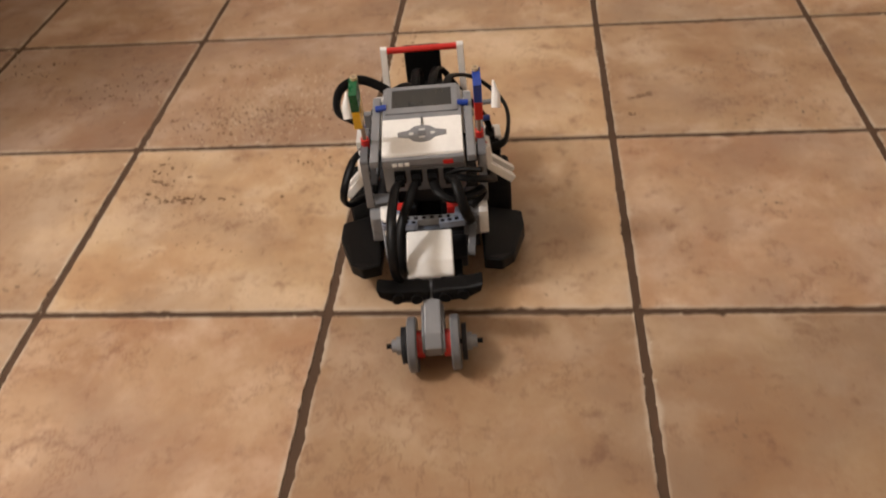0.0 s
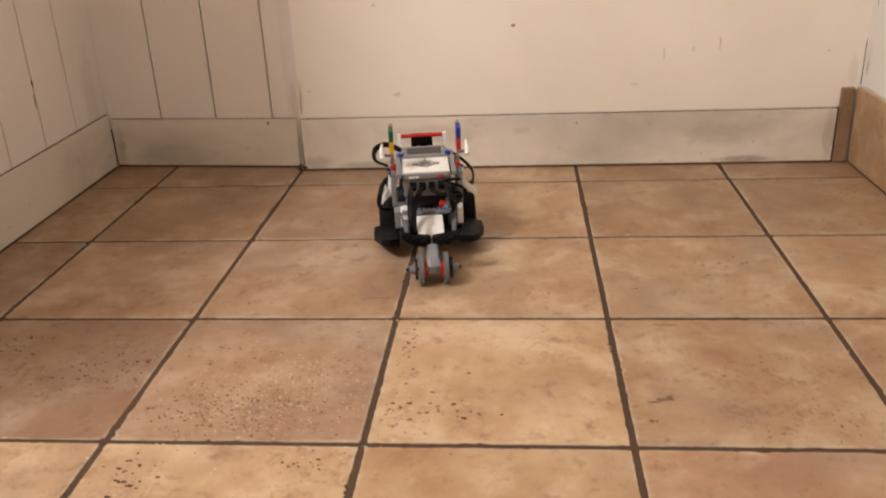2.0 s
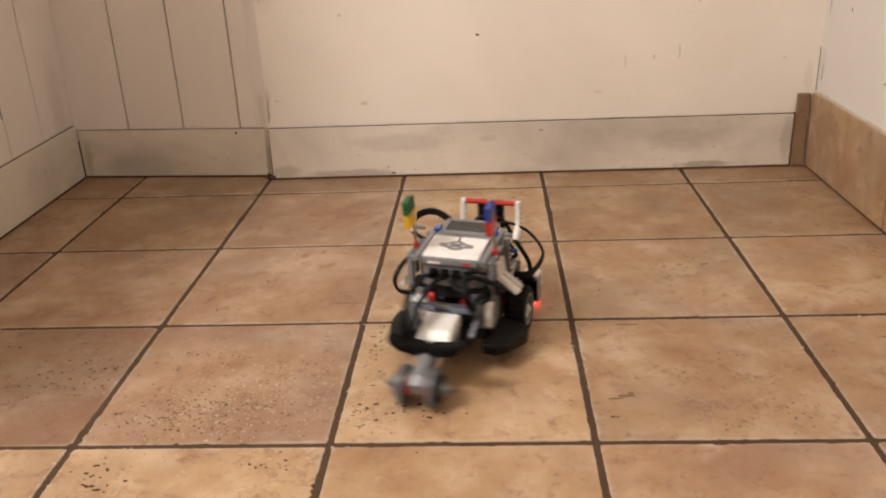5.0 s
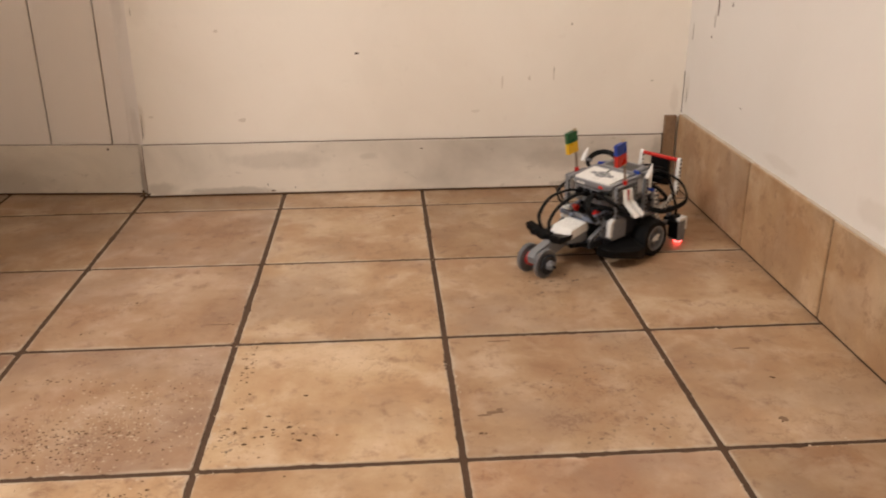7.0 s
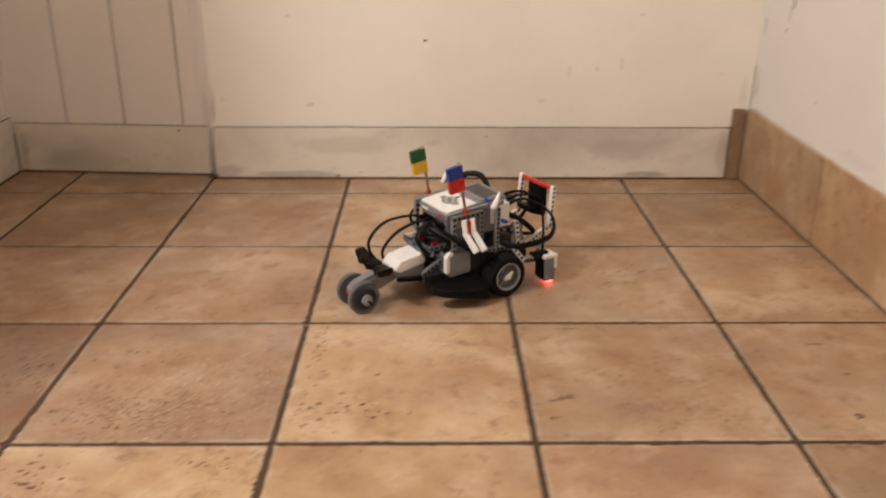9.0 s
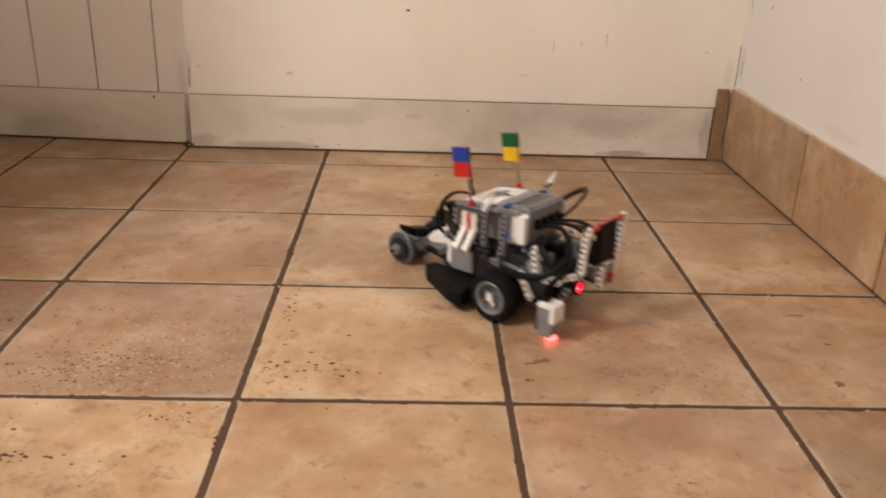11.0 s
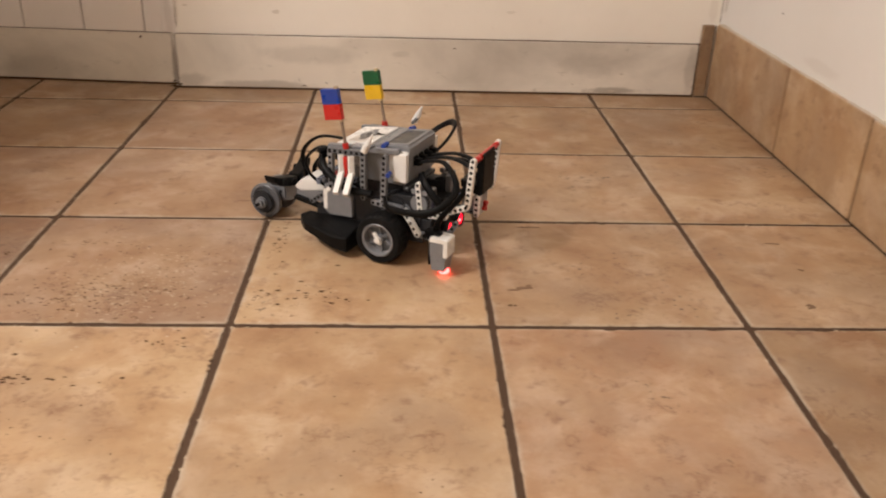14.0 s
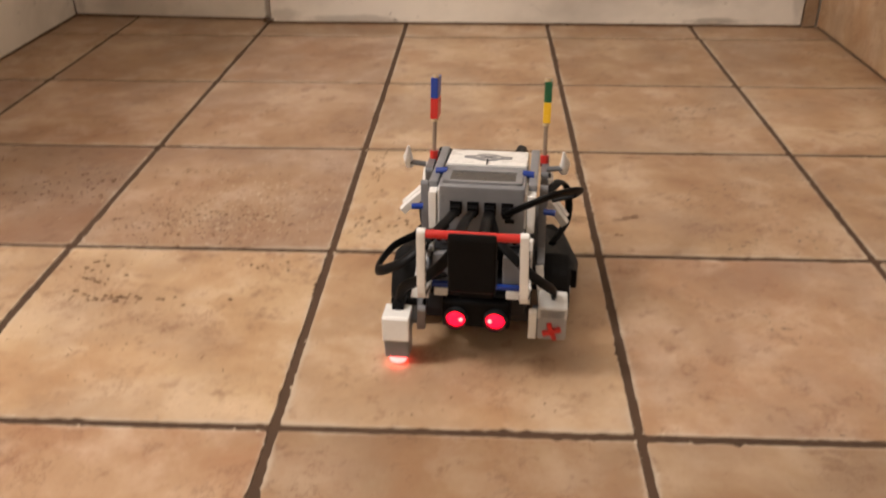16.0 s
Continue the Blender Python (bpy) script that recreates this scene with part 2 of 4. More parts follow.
# ---- mesh helpers ----
def part(name, bm, material, parent=None, label="", smooth=False):
    """Links a bmesh as one mesh object under a thing or a part."""
    me = bpy.data.meshes.new(name)
    if smooth:
        for f in bm.faces:
            f.smooth = True
    bm.to_mesh(me)
    bm.free()
    for mat in material if isinstance(material, (list, tuple)) else [material]:
        me.materials.append(mat)
    ob = new(name, me)
    if parent is not None:
        ob.parent = parent
    if label:
        tagged(ob, label)
    return ob


def box(bm, lo, hi, bevel=0.0, m=None, slot=0):
    """A box between two corners, with bevelled edges."""
    c = [(a + b) / 2 for a, b in zip(lo, hi)]
    s = [abs(b - a) for a, b in zip(lo, hi)]
    made = bmesh.ops.create_cube(bm, size=1.0, matrix=Matrix.Translation(c) @ Matrix.Diagonal((*s, 1)))
    verts = made["verts"]
    if bevel:
        edges = list({e for v in verts for e in v.link_edges})
        out = bmesh.ops.bevel(bm, geom=edges, offset=bevel, segments=2, profile=0.6, affect="EDGES")
        verts = list({v for f in out["faces"] for v in f.verts} | {v for v in verts if v.is_valid})
    faces = {f for v in verts for f in v.link_faces}
    for f in faces:
        f.material_index = slot
    if m is not None:
        bmesh.ops.transform(bm, matrix=m, verts=list({v for f in faces for v in f.verts}))
    return bm


def rod(bm, a, b, r, n=16, r2=None, slot=0):
    """A cylinder or cone from a to b."""
    a, b = Vector(a), Vector(b)
    d = b - a
    m = Matrix.Translation((a + b) / 2) @ d.to_track_quat("Z", "Y").to_matrix().to_4x4()
    made = bmesh.ops.create_cone(bm, cap_ends=True, segments=n, radius1=r, radius2=r if r2 is None else r2, depth=d.length, matrix=m)
    for f in {f for v in made["verts"] for f in v.link_faces}:
        f.material_index = slot
    return bm


def lathe(bm, profile, n=40, tread=0.0, slot=0):
    """A ring turned round the x axis, from a closed profile of (x, radius)."""
    rings = []
    for k in range(n):
        a = 2 * math.pi * k / n
        cut = tread if k % 4 < 2 else 0.0
        rings.append([bm.verts.new((x, (r - cut * (r > 0.033)) * math.cos(a), (r - cut * (r > 0.033)) * math.sin(a))) for x, r in profile])
    for k in range(n):
        p, q = rings[k], rings[(k + 1) % n]
        for j in range(len(profile)):
            i = (j + 1) % len(profile)
            f = bm.faces.new((p[j], p[i], q[i], q[j]))
            f.material_index = slot
    bmesh.ops.recalc_face_normals(bm, faces=bm.faces)
    return bm


def prism(bm, outline, axis, lo, hi, bevel=0.0, slot=0):
    """An outline in the plane across axis ('x': (y, z), 'z': (x, y)), drawn out from lo to hi."""
    def at(p, q):
        return (q, p[0], p[1]) if axis == "x" else ((p[0], q, p[1]) if axis == "y" else (p[0], p[1], q))
    low = [bm.verts.new(at(p, lo)) for p in outline]
    top = [bm.verts.new(at(p, hi)) for p in outline]
    faces = [bm.faces.new(low), bm.faces.new(list(reversed(top)))]
    for k in range(len(outline)):
        j = (k + 1) % len(outline)
        faces.append(bm.faces.new((low[k], top[k], top[j], low[j])))
    bmesh.ops.recalc_face_normals(bm, faces=faces)
    for f in faces:
        f.material_index = slot
    if bevel:
        edges = list({e for f in faces for e in f.edges})
        bmesh.ops.bevel(bm, geom=edges, offset=bevel, segments=2, profile=0.6, affect="EDGES")
    return bm


def beam(name, a, b, material, parent, hole_side, width=0.0074, label=""):
    """A studless construction beam from a to b with round ends and a row of pin holes that face hole_side."""
    a, b = Vector(a), Vector(b)
    z = (b - a).normalized()
    x = Vector(hole_side)
    x = (x - z * x.dot(z)).normalized()
    y = z.cross(x)
    m = Matrix((x, y, z)).transposed().to_4x4()
    m.translation = a
    length, h = (b - a).length, width / 2
    outline = []
    for k in range(7):
        w = math.pi * k / 6
        outline.append((h * math.cos(w), length + h * math.sin(w)))
    for k in range(7):
        w = math.pi + math.pi * k / 6
        outline.append((h * math.cos(w), h * math.sin(w)))
    bm = bmesh.new()
    prism(bm, outline, "x", -h, h, 0.0006)
    count = max(int(round(length / 0.008)), 1)
    for k in range(count + 1):
        c = length * k / count
        for s in (-1, 1):
            rod(bm, (s * (h - 0.0012), 0, c), (s * (h + 0.00025), 0, c), 0.0023, 10, slot=1)
    bmesh.ops.transform(bm, matrix=m, verts=bm.verts)
    return part(name, bm, [material, BLACK], parent, label)


def cable(name, points, parent, r=0.0037, flat=0.60):
    """A flat black connector cable, swept along a smooth line through the points."""
    pts = [Vector(p) for p in points]
    line = []
    for k in range(len(pts) - 1):
        p0, p1, p2, p3 = pts[max(k - 1, 0)], pts[k], pts[k + 1], pts[min(k + 2, len(pts) - 1)]
        for j in range(8):
            u = j / 8
            line.append(0.5 * (2 * p1 + (p2 - p0) * u + (2 * p0 - 5 * p1 + 4 * p2 - p3) * u * u + (3 * p1 - p0 - 3 * p2 + p3) * u ** 3))
    line.append(pts[-1])
    bm = bmesh.new()
    rings, side = [], Vector((1, 0.2, 0.1))
    for k, p in enumerate(line):
        d = (line[min(k + 1, len(line) - 1)] - line[max(k - 1, 0)]).normalized()
        side = (side - d * side.dot(d)).normalized()
        up = d.cross(side)
        rings.append([bm.verts.new(p + side * r * 1.35 * math.cos(w) + up * r * flat * math.sin(w)) for w in [math.pi * i / 4 for i in range(8)]])
    for p, q in zip(rings, rings[1:]):
        for i in range(8):
            bm.faces.new((p[i], p[(i + 1) % 8], q[(i + 1) % 8], q[i]))
    bm.faces.new(rings[0]), bm.faces.new(rings[-1])
    bmesh.ops.recalc_face_normals(bm, faces=bm.faces)
    return part(name, bm, BLACK, parent, smooth=True)


# ---- the room ----
PITCH, JOINT = 0.31, 0.0076
BACK, RIGHT, LEFT = 0.108, 1.209, -0.463
TOP = 2.40


def slab(name, lo, hi, material, label, kind="structure", bevel=0.0):
    bm = bmesh.new()
    box(bm, lo, hi, bevel)
    return tagged(part(name, bm, material), label, name.split("_")[0], kind=kind)


floor = slab("floor", (-2.6, -4.6, -0.12), (3.0, 0.30, -0.0014), GROUT, "terracotta tile floor with wide brown grout joints")
slab("ceiling", (-2.7, -4.7, TOP), (3.1, 0.4, TOP + 0.1), CEILING, "plain white ceiling of the hallway")
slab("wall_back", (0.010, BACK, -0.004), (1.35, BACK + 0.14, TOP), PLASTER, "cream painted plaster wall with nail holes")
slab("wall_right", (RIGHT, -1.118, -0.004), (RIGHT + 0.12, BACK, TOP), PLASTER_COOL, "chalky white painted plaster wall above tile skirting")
slab("wall_far_left", (-2.7, -4.6, -0.004), (-2.6, 0.3, TOP), PLASTER, "plain cream hallway wall")
slab("wall_rear", (-2.6, -4.7, -0.004), (3.0, -4.6, TOP), PLASTER, "plain cream hallway wall")
slab("wall_far_right", (3.0, -4.6, -0.004), (3.1, 0.3, TOP), PLASTER, "plain cream hallway wall")
slab("wall_niche", (-2.6, 0.22, -0.004), (-0.60, 0.30, TOP), PLASTER, "plain cream hallway wall")
slab("wall_side_room", (1.35, 0.22, -0.004), (3.0, 0.30, TOP), PLASTER, "plain cream hallway wall")

# left panelled wall: a core, upright boards, a skirting board
LEFT_END = -0.80
SEAM0 = 0.141
wall_left = slab("wall_left", (-0.60, LEFT_END, -0.004), (LEFT - 0.013, 0.30, TOP), SEAM, "white painted board panelling wall, in shade")
for k in range(8):
    y1 = SEAM0 - 0.1325 * k
    bm = bmesh.new()
    box(bm, (LEFT - 0.0125, max(y1 - 0.1288, LEFT_END), 0.10), (LEFT, 0.17 if k == 0 else y1 - 0.0002, TOP - 0.002), 0.0012)
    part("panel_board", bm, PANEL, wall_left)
bm = bmesh.new()
box(bm, (LEFT - 0.012, LEFT_END, 0.0045), (-0.456, 0.15, 0.128), 0.0022)
# unseen low wall, added to keep lamp light off the left floor
slab("wall_low", (-0.60, -1.12, -0.004), (LEFT, LEFT_END - 0.001, 0.90), PANEL, "low white wall added out of view to shade the floor")
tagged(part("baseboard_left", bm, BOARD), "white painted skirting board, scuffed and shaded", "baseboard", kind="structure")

# panelled section of the back wall, set back and slightly askew
SKEW = math.degrees(math.atan2(-0.031, 0.457))
wall_panel = tagged(new("wall_panelled"), "white painted board panelling beside the plaster wall", "wall", kind="structure")
wall_panel.matrix_world = pose(-0.457, 0.155, 0, 0, 0, SKEW)
bm = bmesh.new()
box(bm, (-0.02, 0.0185, -0.004), (0.47, 0.12, TOP))
part("core", bm, SEAM, wall_panel)
edges_at = [-0.018, 0.125, 0.259, 0.394, 0.464]
for a, b in zip(edges_at, edges_at[1:]):
    bm = bmesh.new()
    box(bm, (a + 0.0016, 0.006, 0.09), (b - 0.0016, 0.018, TOP - 0.002), 0.0012)
    part("panel_board", bm, PANEL, wall_panel)
bm = bmesh.new()
box(bm, (0.0, 0.0, 0.0045), (0.464, 0.0055, 0.115), 0.0018)
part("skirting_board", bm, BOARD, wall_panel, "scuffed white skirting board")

# skirting board of the plaster wall, with a nicked corner and smears
bm = bmesh.new()
box(bm, (0.009, 0.0990, 0.0045), (1.166, BACK - 0.0005, 0.1195), 0.0020)
for v in bm.verts:
    v.co.z += 0.0012 * noise.noise((v.co.x * 9, 3, v.co.z)) if v.co.z > 0.1 else 0
tagged(part("baseboard_back", bm, BOARD), "white painted skirting board with grey scuffs and darker edges", "baseboard", kind="structure")
bm = bmesh.new()
for k in range(29):
    a = 0.0115 + k * 0.0398
    n = noise.noise((a * 7, 0.2, 0.9))
    box(bm, (a, 0.1010, 0.1188), (a + 0.0402, BACK - 0.0006, 0.1202 + 0.0006 * n))
part("top_gap", bm, SEAM, bpy.data.objects["baseboard_back"])
bm = bmesh.new()
box(bm, (0.010, 0.1000, -0.003), (1.165, BACK - 0.001, 0.0047))
box(bm, (1.1661, 0.1010, -0.003), (1.1694, BACK - 0.001, 0.121))
part("floor_gap", bm, SEAM, bpy.data.objects["baseboard_back"])
bm = bmesh.new()
box(bm, (0.001, 0.0010, -0.003), (0.463, 0.0056, 0.0047))
box(bm, (0.001, 0.0022, 0.1145), (0.463, 0.0062, 0.1158))
part("gap", bm, SEAM, wall_panel)
bm = bmesh.new()
box(bm, (LEFT - 0.012, LEFT_END, -0.003), (-0.4572, 0.15, 0.0047))
box(bm, (LEFT - 0.012, LEFT_END, 0.1275), (-0.4590, 0.15, 0.1290))
part("gap", bm, SEAM, bpy.data.objects["baseboard_left"])

# tile skirting of the right wall
skirt = tagged(new("skirting_tiles"), "terracotta skirting tiles with a grouted top edge", "skirting", kind="structure")
bm = bmesh.new()
box(bm, (1.2022, -1.117, -0.003), (RIGHT - 0.0005, 0.098, 0.163))
part("grout_bed", bm, GROUT, skirt)
cuts = [0.0965, -0.305, -0.612, -0.925, -1.117]
for k, (b, a) in enumerate(zip(cuts, cuts[1:])):
    bm = bmesh.new()
    box(bm, (1.1985, a + 0.0030, 0.0055), (RIGHT - 0.001, b - 0.0030, 0.1665 + 0.0014 * (k % 2)), 0.0022)
    part("tile", bm, SKIRT_RUST if k == 3 else SKIRT_TILE, skirt)
bm = bmesh.new()
box(bm, (1.1695, 0.0945, 0.003), (1.1955, BACK - 0.001, 0.163), 0.0022)
part("tile", bm, SKIRT_END, skirt)
bm = bmesh.new()
for k in range(26):
    y = 0.08 - k * 0.046
    n = noise.noise((y * 11, 0.3, 1.7))
    box(bm, (1.2020, y - 0.046, 0.1655), (RIGHT + 0.0004, y, 0.1684 + 0.0015 * n), 0.0006)
part("mortar_line", bm, SCUFF, skirt)

# door casing: a fluted board with flaking paint at the foot
bm = bmesh.new()
outline = [(1.212, -1.116), (1.188, -1.1165), (1.1872, -1.121), (1.1885, -1.139), (1.1915, -1.1415), (1.1915, -1.1475), (1.1885, -1.150),
           (1.1895, -1.166), (1.1935, -1.169), (1.1945, -1.188), (1.1985, -1.192), (1.1985, -1.200), (1.1965, -1.203), (1.1985, -1.228),
           (1.2020, -1.232), (1.2020, -1.240), (1.2000, -1.243), (1.2030, -1.2600), (1.345, -1.2620), (1.345, -1.116)]
prism(bm, outline, "z", 0.012, 2.08)
casing = tagged(part("door_casing", bm, CASING), "white fluted door casing with flaking paint at its foot", "door frame", kind="structure")
rng = random.Random(7)
bm = bmesh.new()
inner = [(x + 0.0035, y) for x, y in outline[1:18]]
prism(bm, [(1.30, -1.118)] + inner + [(1.30, -1.257)], "z", -0.003, 0.0125)
part("bare_foot", bm, BARE, casing, "bare dark wood where the paint has flaked off")
bm = bmesh.new()
for k in range(34):
    i = rng.randrange(1, 16) if k < 16 else rng.randrange(13, 17)
    (x0, y0), (x1, y1) = outline[i], outline[i + 1]
    u = rng.random()
    x, y = x0 + (x1 - x0) * u, y0 + (y1 - y0) * u
    z = 0.012 + abs(rng.gauss(0, 0.040 if k < 16 else 0.014))
    w, h = (rng.uniform(0.0005, 0.0012), rng.uniform(0.006, 0.020)) if k < 16 else (rng.uniform(0.0010, 0.0034), rng.uniform(0.004, 0.012))
    ring = [(y + w * math.cos(2 * math.pi * i / 7) * rng.uniform(0.5, 1.1), z + h * math.sin(2 * math.pi * i / 7) * rng.uniform(0.6, 1.1)) for i in range(7)]
    prism(bm, ring, "x", x - 0.0003, x + 0.003)
tagged(part("flaked_patch", bm, BARE, casing), kind="stuff")
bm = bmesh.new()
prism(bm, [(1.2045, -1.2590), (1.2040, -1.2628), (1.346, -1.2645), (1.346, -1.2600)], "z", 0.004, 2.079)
part("jamb_face", bm, JAMB, casing, "brown face of the door jamb, shade put into its colour")

# nail holes, scratches and dabs on the walls
def blot(bm, centre, u, v, r, rng, k=8, thick=0.0006):
    c, u, v = Vector(centre), Vector(u), Vector(v)
    n = u.cross(v).normalized() * thick
    ring = [c + u * r[0] * math.cos(2 * math.pi * i / k) * rng.uniform(0.6, 1.15) + v * r[1] * math.sin(2 * math.pi * i / k) * rng.uniform(0.6, 1.15) for i in range(k)]
    top = [bm.verts.new(p + n) for p in ring]
    low = [bm.verts.new(p - n) for p in ring]
    bm.faces.new(top)
    for i in range(k):
        j = (i + 1) % k
        bm.faces.new((low[i], low[j], top[j], top[i]))


def marks(name, label, spots, u, v, material, seed):
    bm = bmesh.new()
    rng = random.Random(seed)
    for c, r in spots:
        blot(bm, c, u, v, r, rng)
    bmesh.ops.recalc_face_normals(bm, faces=bm.faces)
    return tagged(part(name, bm, material), label, "wall marks", kind="structure")


B = BACK - 0.0002
marks("trim_nail_holes", "small dark nail holes in the plaster wall",
      [((0.414, B, 0.427), (0.0062, 0.0036)), ((0.484, B, 0.310), (0.0050, 0.0034)), ((0.0125, B, 0.150), (0.0007, 0.024))], (1, 0, 0), (0, 0, 1), SEAM, 2)
marks("trim_scuffs", "faint grey scuffs on the cream wall",
      [((0.949, B, 0.365), (0.0030, 0.0038)), ((1.135, B, 0.24), (0.004, 0.0018)), ((0.041, B, 0.441), (0.0025, 0.002)), ((0.914, B, 0.267), (0.0016, 0.010)), ((0.020, B, 0.40), (0.0010, 0.010)), ((0.014, B, 0.175), (0.0012, 0.016))], (1, 0, 0), (0, 0, 1), SCUFF, 9)
marks("trim_smears", "faint smears on the cream wall",
      [((0.914, B, 0.255), (0.0022, 0.013)), ((0.80, B, 0.245), (0.0025, 0.016)), ((0.23, B, 0.17), (0.009, 0.006)), ((0.86, B, 0.25), (0.003, 0.006)), ((0.19, B, 0.36), (0.006, 0.004)),
       ((0.74, B, 0.18), (0.012, 0.004)), ((0.035, B, 0.18), (0.006, 0.003))], (1, 0, 0), (0, 0, 1), FAINT, 3)
marks("trim_board_scuffs", "dark specks on the skirting board",
      [((0.50, 0.0989, 0.083), (0.007, 0.0014)), ((0.89, 0.0989, 0.025), (0.003, 0.0018)), ((1.055, 0.0989, 0.113), (0.007, 0.002)),
       ((1.00, 0.0989, 0.05), (0.006, 0.002)), ((0.20, 0.0989, 0.0085), (0.012, 0.003)), ((0.98, 0.0989, 0.010), (0.010, 0.003))], (1, 0, 0), (0, 0, 1), SCUFF, 5)
marks("trim_scratches", "dark scratches on the painted right wall",
      [((RIGHT + 0.0002, -0.048, 0.415), (0.0035, 0.024)), ((RIGHT + 0.0002, -0.036, 0.385), (0.0013, 0.018)), ((RIGHT + 0.0002, -0.026, 0.352), (0.0022, 0.004)),
       ((RIGHT + 0.0002, -0.118, 0.424), (0.003, 0.005)), ((RIGHT + 0.0002, 0.085, 0.21), (0.0008, 0.020)), ((RIGHT + 0.0002, 0.082, 0.35), (0.0010, 0.018)),
       ((RIGHT + 0.0002, -0.21, 0.245), (0.003, 0.002))], (0, -1, 0), (0, 0, 1), SEAM, 6)
marks("trim_panel_spots", "dark spots on the white board panelling",
      [((LEFT + 0.0002, -0.123, 0.262), (0.0030, 0.0075)), ((LEFT + 0.0002, -0.302, 0.194), (0.0022, 0.0024)), ((LEFT + 0.0002, -0.128, 0.228), (0.0008, 0.014))], (0, 1, 0), (0, 0, 1), SEAM, 8)
marks("trim_board_specks", "small dark specks on the skirting board",
      [((-0.073, 0.1283, 0.106), (0.0026, 0.0034)), ((0.275, 0.0989, 0.024), (0.0014, 0.0026)), ((0.286, 0.0989, 0.010), (0.006, 0.0022)), ((0.335, 0.0989, 0.017), (0.0014, 0.0018)), ((0.62, 0.0989, 0.1), (0.005, 0.0012))], (1, 0, 0), (0, 0, 1), SEAM, 12)
bm = bmesh.new()
box(bm, (RIGHT - 0.0012, BACK - 0.0010, 0.168), (RIGHT + 0.0006, BACK + 0.0006, 0.26))
tagged(part("trim_corner_crack", bm, SEAM), "thin dark crack in the wall corner", "crack", kind="structure")
bm = bmesh.new()
prism(bm, [(-0.024, 0.1306), (0.0098, 0.1088), (0.0098, 0.150), (-0.024, 0.150)], "z", 0.119, TOP - 0.001)
edge = tagged(part("trim_step_edge", bm, PANEL), "white painted slope between plaster wall and panelling, grimy at its foot", "trim", kind="structure")
bm = bmesh.new()
prism(bm, [(-0.006, 0.1245), (0.0085, 0.1000), (0.0085, 0.140), (-0.006, 0.140)], "z", -0.002, 0.1185)
part("step_foot", bm, BOARD, edge)
bm = bmesh.new()
box(bm, (0.0083, 0.0992, 0.0), (0.0096, 0.1045, 0.1192))
rng = random.Random(17)
for k in range(16):
    blot(bm, (rng.gauss(0.004, 0.006), 0.0985, abs(rng.gauss(0.006, 0.006))), (1, 0, 0), (0, 0, 1), (rng.uniform(0.001, 0.004), rng.uniform(0.001, 0.003)), rng)
part("grime", bm, SEAM, edge, "dark grime in the joint")

# brown smears on the glaze
bm = bmesh.new()
rng = random.Random(23)
for x, y, w, h in ((0.667, -0.832, 0.013, 0.0032), (0.655, -0.838, 0.010, 0.0022), (0.676, -0.826, 0.005, 0.0035), (1.052, -0.690, 0.016, 0.002), (0.70, -0.640, 0.018, 0.0014), (0.27, -0.552, 0.020, 0.0022), (1.03, -0.875, 0.006, 0.007)):
    blot(bm, (x, y, 0.0001), (1, 0, 0), (0, 1, 0), (w, h), rng, 11, 0.0003)
bmesh.ops.recalc_face_normals(bm, faces=bm.faces)
tagged(part("glaze_smears", bm, SMEAR), "brown smears on the glaze of the floor tiles", "smears", kind="stuff")


# ---- the toy robot: x to its right, y ahead, z up, the drive axle over the origin ----
robot = tagged(new("toy_robot"), "grey and white construction-brick robot with flags, cables and rubber wheels", "robot")


def mirror(s, p):
    return (p[0] * s, p[1], p[2])


def wheel_of(s):
    """A wide rubber tyre with a grey spoked rim; its own x axis is the axle."""
    bm = bmesh.new()
    w, r = 0.0145, 0.0352
    lathe(bm, [(-w, 0.0235), (-w, 0.0315), (-w + 0.003, 0.0342), (-0.004, r), (0.004, r), (w - 0.003, 0.0342), (w, 0.0315), (w, 0.0235)], 112, 0.0013)
    tyre = part("wheel", bm, RUBBER, robot, "wide black rubber tyre on a grey rim")
    bm = bmesh.new()
    lathe(bm, [(-w + 0.002, 0.0205), (-w + 0.002, 0.0237), (w - 0.0005, 0.0237), (w + 0.0006, 0.0225), (w - 0.0005, 0.0200), (w - 0.006, 0.0195)], 40)
    part("rim", bm, LIGHT_GREY, tyre, smooth=False)
    bm = bmesh.new()
    for k in range(6):
        m = Matrix.Rotation(2 * math.pi * k / 6, 4, "X")
        box(bm, (w * s * 0.35 - 0.0015, -0.0018, 0.004), (w * s * 0.35 + 0.0015, 0.0018, 0.0202), 0.0005, m)
    rod(bm, (s * -0.010, 0, 0), (s * (w - 0.003), 0, 0), 0.0062, 20)
    rod(bm, (s * -0.001, 0, 0), (s * 0.0025, 0, 0), 0.0204, 36)
    part("spokes", bm, LIGHT_GREY, tyre)
    bm = bmesh.new()
    rod(bm, (s * (w - 0.003), 0, 0), (s * (w + 0.0015), 0, 0), 0.0042, 14)
    box(bm, (s * (w - 0.004), -0.0115, -0.0026), (s * (w - 0.0005), 0.0075, 0.0026), 0.0008)
    part("hub_cap", bm, WHITE, tyre)
    tyre.matrix_basis = pose(s * 0.0725, 0, 0.0354)
    return tyre


wheel_right, wheel_left = wheel_of(1), wheel_of(-1)

